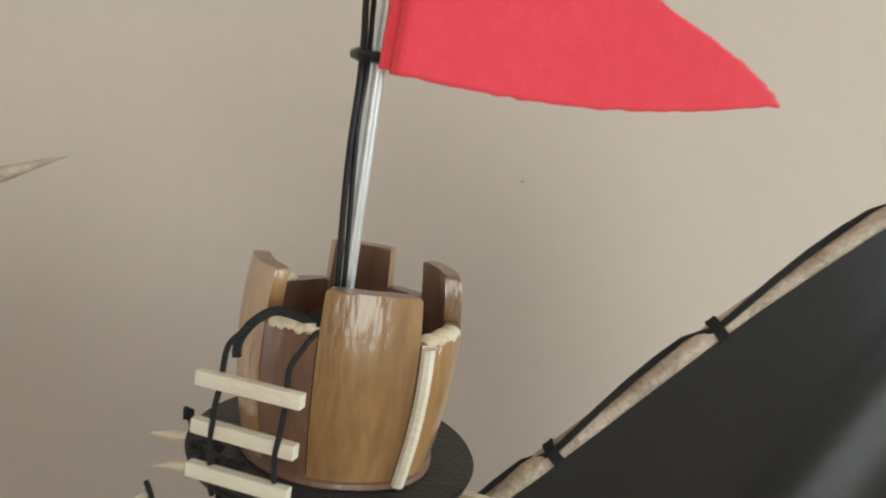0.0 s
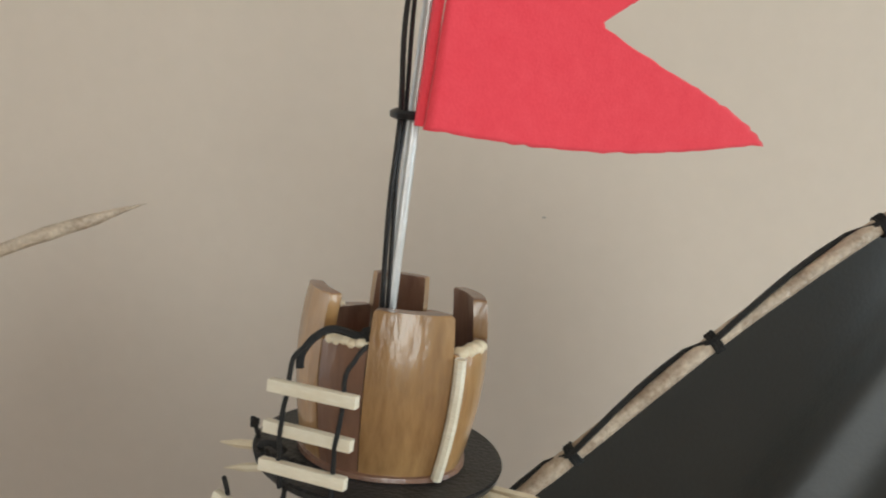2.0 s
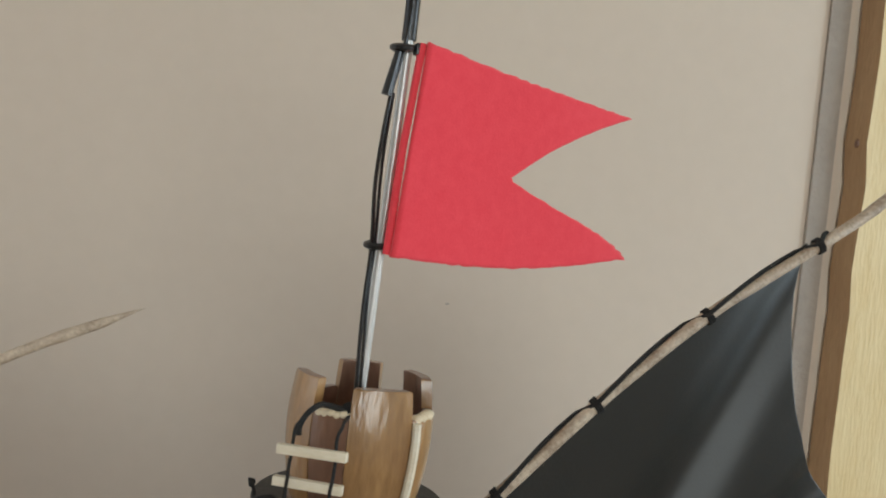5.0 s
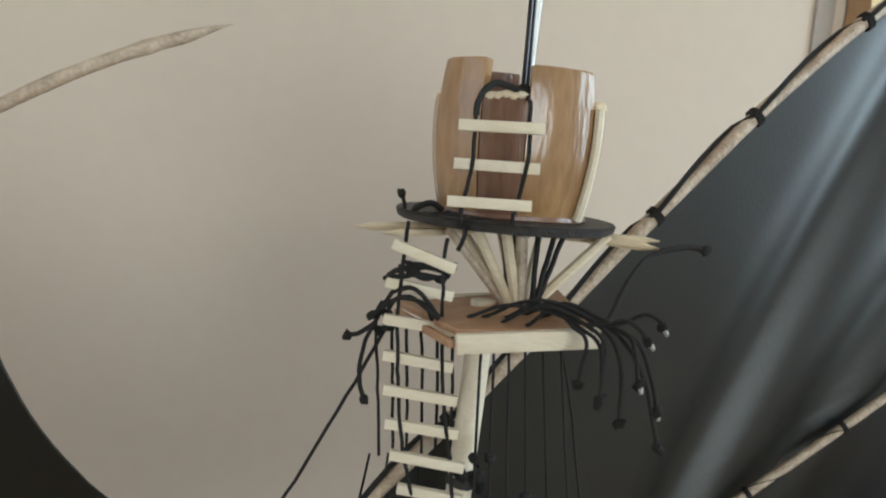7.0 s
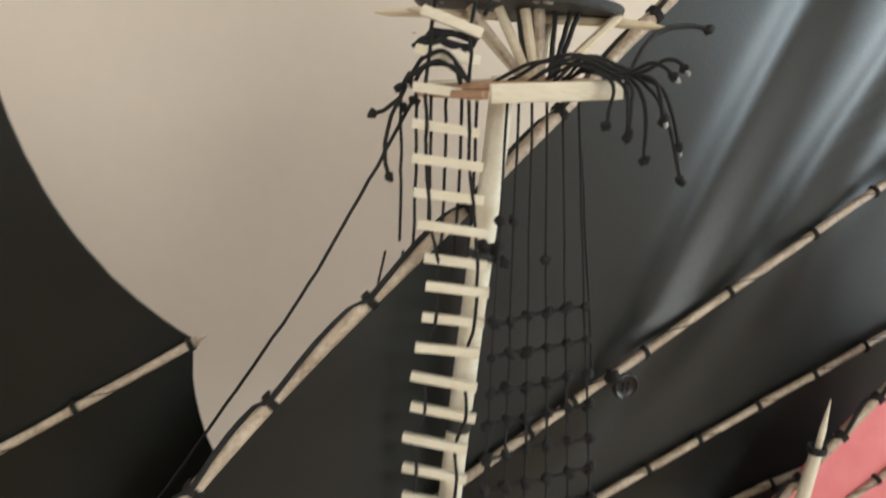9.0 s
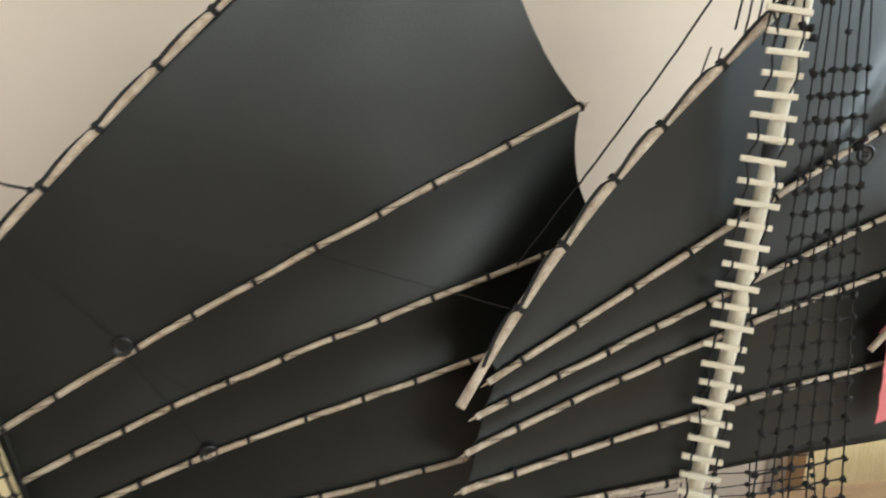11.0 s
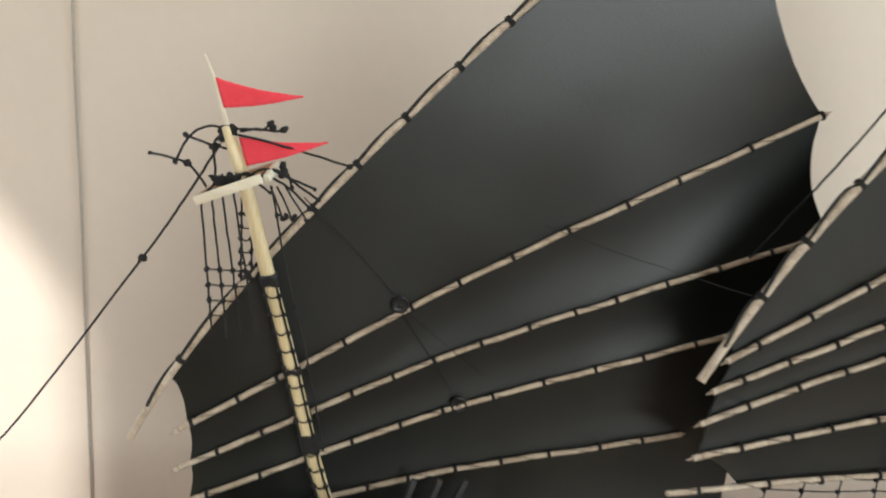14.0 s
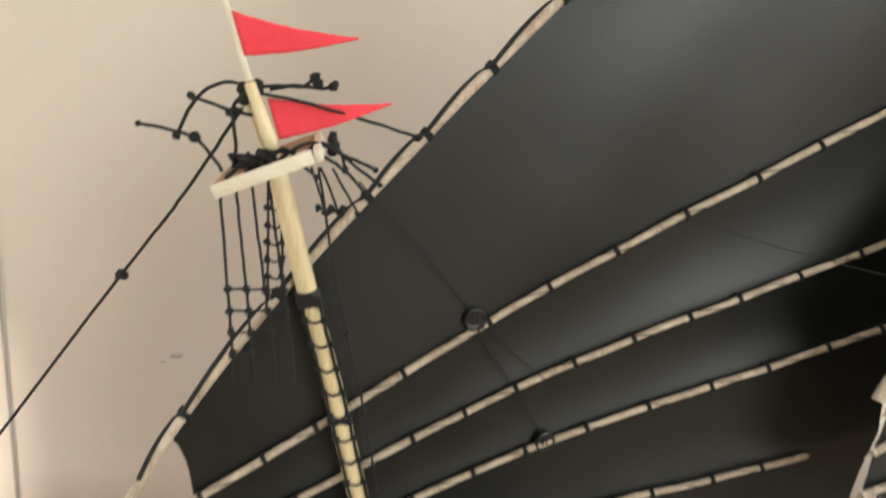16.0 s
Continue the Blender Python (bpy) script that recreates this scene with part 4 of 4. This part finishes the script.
# ratlines beside the foremast, in front of and behind the sail
ftops = [between(GL, GR, f) + Vector((0, 0.006, -0.002)) for f in (0.06, 0.22, 0.38, 0.55)]
ffeet = [Vector((x, 0.16, 0.985)) for x in (-0.4105, -0.4035, -0.3965, -0.3900)]
for a, b in zip(ftops, ffeet):
    thread([a, between(a, b, 0.5), b], frig, 0.0005, name="shroud", steps=10)
for k in range(4):
    z = 1.0195 - 0.0078 * k
    n = 4 - (k > 1) - (k > 2)
    line = [between(a, b, (a.z - z) / (a.z - b.z)) for a, b in zip(ftops, ffeet)][:n]
    tie = thread(line, frig, 0.0004, name="ratline", steps=4)
    for p in line:
        knot(p, 0.0012, tie)
for k, (x0, x1, z0, z1) in enumerate(((-0.4000, -0.3995, 1.052, 1.006), (-0.3955, -0.3945, 1.053, 1.008))):
    thread([(x0, 0.176, z0), (x1, 0.176, z1)], frig, 0.0005, name="shroud")
for k in range(6):
    tie = thread([(-0.4, 0.176, 1.0425 - 0.0062 * k), (-0.3972, 0.1755, 1.0415 - 0.0062 * k), (-0.395, 0.176, 1.0425 - 0.0062 * k)], frig, 0.0004, name="ratline", steps=3)
    for x in (-0.4, -0.395):
        knot((x, 0.1757, 1.0425 - 0.0062 * k), 0.0011, tie)
for x0, x1 in ((-0.3830, -0.3755), (-0.3860, -0.3800), (-0.379, -0.369)):
    thread([(x0, 0.17, 1.058), (x1, 0.176, 1.041)], frig, 0.0005, 0.0011)
tie = thread([(-0.3840, 0.174, 1.0440), (-0.379, 0.174, 1.0425), (-0.3745, 0.175, 1.0430)], frig, 0.0004, name="ratline")
for x in (-0.383, -0.3785, -0.3745):
    knot((x, 0.174, 1.0432), 0.0011, tie)
# ropes and lashings along the foremast


def fore_axis(z):
    return Vector((float(np.interp(z, (0.8646, 0.9138, 0.9665, 1.0134, 1.0823), (-0.3454, -0.3604, -0.3735, -0.386, -0.4062))), 0.171, z))


for side in (-1, 1):
    line = [fore_axis(z) + Vector((side * 0.0032, -0.0034, 0)) for z in np.linspace(1.012, 0.868, 16)]
    thread(line, frig, 0.0006, name="mast_rope", steps=3)
for k in range(13):
    z = 1.004 - 0.0095 * k
    p = fore_axis(z)
    tie = thread([p + Vector((-0.0036, -0.0032, 0.0004)), p + Vector((0, -0.0047, -0.0006)), p + Vector((0.0036, -0.0032, 0.0004))], frig, 0.0004, name="ratline", steps=4)
    for sx in (-0.0034, 0.0034):
        knot(p + Vector((sx, -0.0036, 0.0003)), 0.0011, tie)
for z, wide in ((1.0125, 4), (0.928, 9), (0.964, 2), (0.885, 3)):
    for k in range(wide):
        c = fore_axis(z - 0.0011 * k)
        thread([c + Vector((0.0042 * math.cos(q), 0.0042 * math.sin(q), 0.0006 * math.sin(3 * q))) for q in np.linspace(0, 2 * math.pi, 13)], frig, 0.0007, name="lashing", steps=2)
thread([(-0.3845, 0.160, 1.0600), (-0.3760, 0.164, 1.0150), (-0.3650, 0.167, 0.9700), (-0.3550, 0.168, 0.92)], frig, 0.0005, name="halyard", steps=10)
for p in ((-0.3722, 0.1650, 1.0000), (-0.3648, 0.167, 0.968)):
    knot(p, 0.0012, frig)

fstay = thing("fore_stay", (-0.41, 0.16, 1.07), "black thread forestay with a knot in it", "rope")
thread([(-0.4085, 0.1655, 1.0770), (-0.4290, 0.176, 1.0440), (-0.4503, 0.1917, 1.0132), (-0.5200, 0.2080, 0.9150), (-0.5550, 0.212, 0.8750)], fstay, 0.0006, name="line", steps=10)
knot((-0.4503, 0.1910, 1.0132), 0.0019, fstay)

# ---- small red mizzen sail ----
MIZZEN = (0.1455, 0.0, 0.0, 0.0, 0.0)
mz = [
    Row(((0.0561, 1.0114), (0.1004, 1.0574), (0.1448, 1.1034), (0.205, 1.160)), 2, MIZZEN),
    Row(((0.062, 1.003), (0.1148, 1.0359), (0.1543, 1.0607), (0.21, 1.093)), 2, MIZZEN),
    Row(((0.066, 0.985), (0.1124, 1.007), (0.1607, 1.0323), (0.212, 1.056)), 2, MIZZEN),
    Row(((0.066, 0.970), (0.1124, 0.985), (0.1607, 1.004), (0.212, 1.022)), 2, MIZZEN),
    Row(((0.066, 0.950), (0.1124, 0.960), (0.1607, 0.972), (0.212, 0.984)), 2, MIZZEN),
]
mizzen = sail("mizzen_sail", "small pinkish-red cloth sail with pale bamboo battens", MIZZEN, mz, [0.047, 0.053, 0.055, 0.056, 0.057], [0.200, 0.208, 0.210, 0.210, 0.208], [0.012, 0.004, 0.003, 0.003], RED_SAIL, ((0.15, 0.6, 0.02, -0.002),),
     [(0.040, 0.21, 0.0017, 0.021, 0.055), (0.062, 0.212, 0.0013, 0.022, 0.078), (0.066, 0.214, 0.0013, 0.022, 0.08), (0.066, 0.214, 0.0013, 0.022, 0.08), None])
mizzen.location.x += 0.011
mm = thing("mizzen_mast", (0.1, 0.14, 0.8), "short pale wooden mizzen mast with a pointed tip", "mast")
part("pole", tube([(0.0955, 0.1385, 0.86), (0.1036, 0.1385, 1.005), (0.1061, 0.1385, 1.0422), (0.1098, 0.1385, 1.0690)], [0.0032, 0.0030, 0.0028, 0.0022], 12), WHITE_WOOD, mm)
part("tip", tube([(0.1100, 0.1385, 1.0685), (0.1118, 0.1385, 1.0900)], 0.0013, 8, None, 0, 0.012), WHITE_WOOD, mm)
for z, x in ((1.0425, 0.1061), (1.0690, 0.1099)):
    for k in range(3):
        thread([(x + 0.0031 * math.cos(q), 0.1385 + 0.0031 * math.sin(q), z + 0.0009 * k) for q in np.linspace(0, 2 * math.pi, 13)], mm, 0.0006, name="lashing", steps=2)

# ---- table, hull and deck ----
table = thing("table", (0, 0.05, 0), "brown wooden table under the model ship", "table")
part("top", block(-0.95, 0.75, -0.35, 0.44, 0.675, 0.70, 0.003), TABLE, table)
for x in (-0.9, 0.7):
    for y in (-0.3, 0.39):
        part("leg", block(x - 0.025, x + 0.025, y - 0.025, y + 0.025, 0.0, 0.675, 0.003), TABLE, table)

hull = thing("ship_hull", (-0.05, 0.16, 0.7), "dark wooden hull of the model ship", "model ship")
bm = bmesh.new()
stations = []
for s in np.linspace(0, 1, 25):
    x = -0.44 + 0.74 * s
    half = 0.052 * (1 - max(0, (0.32 - s) / 0.32) ** 2.2 * 0.7) * (1 - max(0, (s - 0.8) / 0.2) ** 2 * 0.25)
    deck = 0.822 + 0.026 * max(0.0, 1 - s / 0.25) ** 2
    keel = 0.703 + 0.09 * max(0, (0.25 - s) / 0.25) ** 1.5 + 0.06 * max(0, (s - 0.85) / 0.15) ** 1.5
    loop = [(x, 0.158 + half * a, keel + (deck - keel) * b) for a, b in ((-1, 1), (-1.05, 0.75), (-0.98, 0.45), (-0.7, 0.18), (-0.12, 0.0), (0.12, 0.0), (0.7, 0.18), (0.98, 0.45), (1.05, 0.75), (1, 1))]
    stations.append([bm.verts.new(p) for p in loop])
for a, b in zip(stations, stations[1:]):
    for k in range(10):
        bm.faces.new((a[k], a[(k + 1) % 10], b[(k + 1) % 10], b[k]))
bm.faces.new(stations[0]), bm.faces.new(stations[-1])
GREEN = material("dark_green_paint", (0.025, 0.04, 0.035), (0.05, 0.07, 0.06), 0.5, 60, bump=0.2)
part("body", bm, GREEN, hull)
part("deck", block(-0.40, 0.27, 0.116, 0.202, 0.8255, 0.8285, 0.0005), TABLE, hull, "brown planked deck")
for z in (0.80, 0.775):
    part("wale", tube([(-0.28, 0.1035, z), (-0.1, 0.1025, z - 0.002), (0.1, 0.1025, z - 0.002), (0.22, 0.107, z)], 0.0025, 7), BLACK_PAINT, hull, "black rubbing strake")
fc = thing("forecastle", (-0.35, 0.13, 0.86), "pale wooden forecastle with dark openings and a rail", "deck house")
# Black sheet behind the posts stands for the shade in the openings.
part("shade_panel", block(-0.392, -0.262, 0.122, 0.126, 0.83, 0.8735, 0.001), BLACK_PAINT, fc, "black panel painted as the shade inside the deck house")
part("deck", block(-0.395, -0.262, 0.126, 0.190, 0.8340, 0.8380, 0.0008), BAMBOO, fc)
part("rail", beam((-0.335, 0.106, 0.8865), (-0.272, 0.106, 0.8850), 0.003, 0.003), PALE_WOOD, fc)
part("rail", beam((-0.392, 0.106, 0.8800), (-0.335, 0.106, 0.8860), 0.003, 0.003), PALE_WOOD, fc)
part("rail", beam((-0.272, 0.106, 0.8850), (-0.238, 0.106, 0.866), 0.003, 0.003), PALE_WOOD, fc)
part("rail", beam((-0.272, 0.106, 0.8760), (-0.244, 0.106, 0.858), 0.0025, 0.0025), PALE_WOOD, fc)
for k in range(6):
    x = -0.388 + 0.0228 * k
    part("post", beam((x, 0.107, 0.828), (x, 0.107, 0.8858), 0.0022, 0.0022, 0.0002, (1, 0, 0)), PALE_WOOD, fc)
for k in range(5):
    part("baluster", beam((-0.268 + 0.006 * k, 0.106, 0.873 - 0.0035 * k), (-0.268 + 0.006 * k, 0.106, 0.8835 - 0.0034 * k), 0.0016, 0.0016, 0.0002, (1, 0, 0)), PALE_WOOD, fc)
bm = bmesh.new()
side = [bm.verts.new(p) for p in ((-0.448, 0.125, 0.886), (-0.402, 0.104, 0.878), (-0.398, 0.104, 0.84), (-0.440, 0.125, 0.84), (-0.448, 0.129, 0.886), (-0.402, 0.108, 0.878), (-0.398, 0.108, 0.84), (-0.440, 0.129, 0.84))]
for f in ((0, 1, 2, 3), (7, 6, 5, 4), (0, 4, 5, 1), (1, 5, 6, 2), (2, 6, 7, 3), (3, 7, 4, 0)):
    bm.faces.new([side[k] for k in f])
part("bow_panel", bm, PALE_WOOD, fc, "pale slanting bow board")
part("cross_wall", block(-0.436, -0.395, 0.150, 0.156, 0.84, 0.8790, 0.0006), PALE_WOOD, fc)
for k in range(9):
    x = -0.405 + 0.0115 * k
    p = thread([(x, 0.150, 0.866), (x - 0.001, 0.150, 0.884), (x - 0.002, 0.150, 0.897)], fc, 0.0006, name="rail_thread")
    for z in (0.897, 0.889, 0.881):
        knot((x - 0.001, 0.150, z), 0.0015, p)
for z in (0.896, 0.888, 0.880):
    thread([(-0.408, 0.150, z), (-0.36, 0.1505, z - 0.002), (-0.312, 0.150, z)], fc, 0.0006, name="rail_thread")
part("rear_rail", beam((-0.408, 0.152, 0.8725), (-0.300, 0.152, 0.8745), 0.003, 0.004), PALE_WOOD, fc)
for k in range(6):
    x = -0.412 + 0.0180 * k
    roll = bmesh.new()
    ball((x, 0.157, 0.8825 + 0.0010 * k + 0.0012 * math.sin(k * 2.0)), 0.0078, roll, (1.1, 0.6, 0.62))
    for v in roll.verts:
        v.co += Vector((0, 0, 0.0035 * noise.noise(v.co * 220)))
    single("rolled_hammock", roll, CURTAIN, "small pale cloth roll stowed behind the netting", "cloth roll", "cloth rolls at the bow")
for k in range(3):
    part("stanchion", beam((-0.312 + 0.013 * k, 0.17, 0.878), (-0.306 + 0.014 * k, 0.17, 0.899), 0.003, 0.003, 0.0003, (1, 0, 0)), BLACK_PAINT, fc, "black slanting stick")
drum = thing("red_ornament", (-0.33, 0.1, 0.86), "crumpled red cloth bundle on the foredeck", "cloth bundle")
bm = bmesh.new()
for k in range(7):
    ball((-0.333 + 0.0042 * k * 0.8, 0.098 + 0.002 * math.sin(k * 2), 0.874 - 0.0013 * k + 0.002 * math.sin(k * 3)), 0.0052, bm, (1, 0.8, 1 - 0.05 * k))
for v in bm.verts:
    v.co += Vector((noise.noise(v.co * 240), noise.noise(v.co * 240 + Vector((3, 0, 0))), noise.noise(v.co * 240 + Vector((0, 5, 0))))) * 0.0015
part("cloth", bm, RED_FELT, drum)
part("cord", tube([(-0.330, 0.0925, 0.878), (-0.329, 0.0922, 0.870), (-0.331, 0.094, 0.862)], 0.001, 6), PALE_WOOD, drum)
fc.location.z += 0.004
drum.location = (-0.333, 0.1, 0.864)
bow = thing("bowsprit", (-0.46, 0.15, 0.87), "grey-brown bowsprit spars at the bow", "spar")
for k in range(3):
    part("spar", tube([(-0.43, 0.130 + 0.012 * k, 0.868 + 0.003 * k), (-0.60, 0.150 + 0.006 * k, 0.886 + 0.002 * k)], [0.0032, 0.0022], 9), BAMBOO, bow)
lamp = thing("stern_lantern", (-0.238, 0.14, 0.85), "small lantern of bent cane with a white bulb", "lantern")
for s in (-1, 1):
    part("cane", tube(curve_points([(-0.2330, 0.14, 0.828), (-0.2345 + s * 0.0075, 0.14, 0.862), (-0.2385 + s * 0.0065, 0.14, 0.878), (-0.2440 + s * 0.001, 0.14, 0.8955)], 5), 0.0014, 7), BAMBOO, lamp)
part("bulb", ball((-0.2365, 0.14, 0.868), 0.0036, None, (1, 1, 1.25)), LINEN, lamp, "white bulb")
part("cross_piece", beam((-0.2265, 0.14, 0.852), (-0.2265, 0.14, 0.872), 0.002, 0.002, 0.0002, (1, 0, 0)), PALE_WOOD, lamp)
cap = thing("swivel_post", (-0.149, 0.14, 0.85), "pale post with a dark green swivel gun", "post")
part("post", tube([(-0.1470, 0.14, 0.828), (-0.1500, 0.14, 0.876)], [0.0024, 0.0018], 8), PALE_WOOD, cap)
part("gun", tube([(-0.1545, 0.14, 0.8805), (-0.1510, 0.139, 0.882), (-0.1400, 0.137, 0.8815)], [0.0028, 0.0030, 0.0019], 10), GREEN, cap)
part("yoke", ball((-0.1505, 0.14, 0.8770), 0.0030, None, (0.8, 0.8, 1.3)), GREEN, cap)
hatch = thing("deck_hatch", (-0.205, 0.13, 0.85), "small pale wooden deck house", "deck house")
part("box", block(-0.2230, -0.186, 0.118, 0.165, 0.828, 0.859, 0.0012), PALE_WOOD, hatch)
part("lid", block(-0.2245, -0.1845, 0.116, 0.167, 0.8595, 0.8620, 0.0006), YELLOW_WOOD, hatch)
brace = thing("deck_line", (-0.12, 0.14, 0.87), "thin brown line from the sail to the deck", "rope")
thread([(-0.1275, 0.176, 0.8750), (-0.118, 0.160, 0.868), (-0.1045, 0.14, 0.8560)], brace, 0.0005, 0.001)
rail2 = thing("pin_rail", (-0.07, 0.11, 0.87), "black pin rail with round black deadeyes", "rail")
part("bar", beam((-0.1160, 0.108, 0.9215), (-0.0170, 0.108, 0.9190), 0.0034, 0.0056), BLACK_PAINT, rail2)
for x in (-0.1165, -0.022):
    part("foot", beam((x, 0.112, 0.828), (x, 0.112, 0.919), 0.0018, 0.0018, 0.0002, (1, 0, 0)), BLACK_PAINT, rail2)
for x in (-0.1110, -0.0960, -0.0760, -0.0585, -0.0410, -0.0230):
    eye = part("deadeye", ball((x, 0.1065, 0.9110), 0.0052, None, (0.95, 0.6, 1.15)), BLACK_PAINT, rail2, "round black deadeye")
    part("strap", tube([(x, 0.107, 0.905), (x + 0.0004, 0.108, 0.876)], 0.0006, 5), THREAD, eye)
single("deadeye", ball((0.0196, 0.108, 0.9105), 0.0052, None, (1, 0.6, 0.9)), BLACK_PAINT, "round black deadeye at the foot of the shrouds", "deadeye")
boat = thing("boarding_steps", (-0.085, 0.105, 0.85), "small pale boarding steps beside a rounded grey post", "steps")
part("post", tube([(-0.1030, 0.110, 0.828), (-0.1045, 0.110, 0.880), (-0.1060, 0.110, 0.892)], [0.0066, 0.0066, 0.0035], 12), BAMBOO, boat)
for k in range(5):
    part("step", beam((-0.0950 + 0.0006 * k, 0.107, 0.8900 - 0.0062 * k), (-0.0735 + 0.0006 * k, 0.107, 0.8900 - 0.0062 * k), 0.0036, 0.0024), WHITE_WOOD, boat)
for x in (-0.0945, -0.0740):
    part("side", beam((x, 0.109, 0.8930), (x + 0.003, 0.109, 0.828), 0.002, 0.0016, 0.0002, (1, 0, 0)), BAMBOO, boat)
aft = thing("quarterdeck", (0.02, 0.15, 0.87), "dark green bulwark along the after deck", "deck house")
part("bulwark", block(-0.068, 0.24, 0.112, 0.117, 0.826, 0.8775, 0.001), GREEN, aft)
part("coaming", beam((-0.068, 0.1145, 0.8790), (0.24, 0.1145, 0.8790), 0.006, 0.003), BLACK_PAINT, aft)

# ---- cable and smudges on the wall ----
cord = [(-0.6175 + 0.003 * noise.noise(Vector((0, 0, z * 5))), 0.5985, z) for z in np.linspace(0.02, 2.69, 60)]
single("wall_cable", tube(cord, 0.0012, 6), SHADOW_CABLE_GREY, "thin grey cable running up the plaster wall", "cable")
for x, z, r in ((-0.4742, 0.7985, 0.0045), (-0.4860, 0.7925, 0.0018), (0.0722, 1.2219, 0.0016)):
    single("smudge", ball((x, 0.5995, z), r, None, (1.3, 0.1, 0.6)), GRIME, "small dark smudge on the wall", "stain")
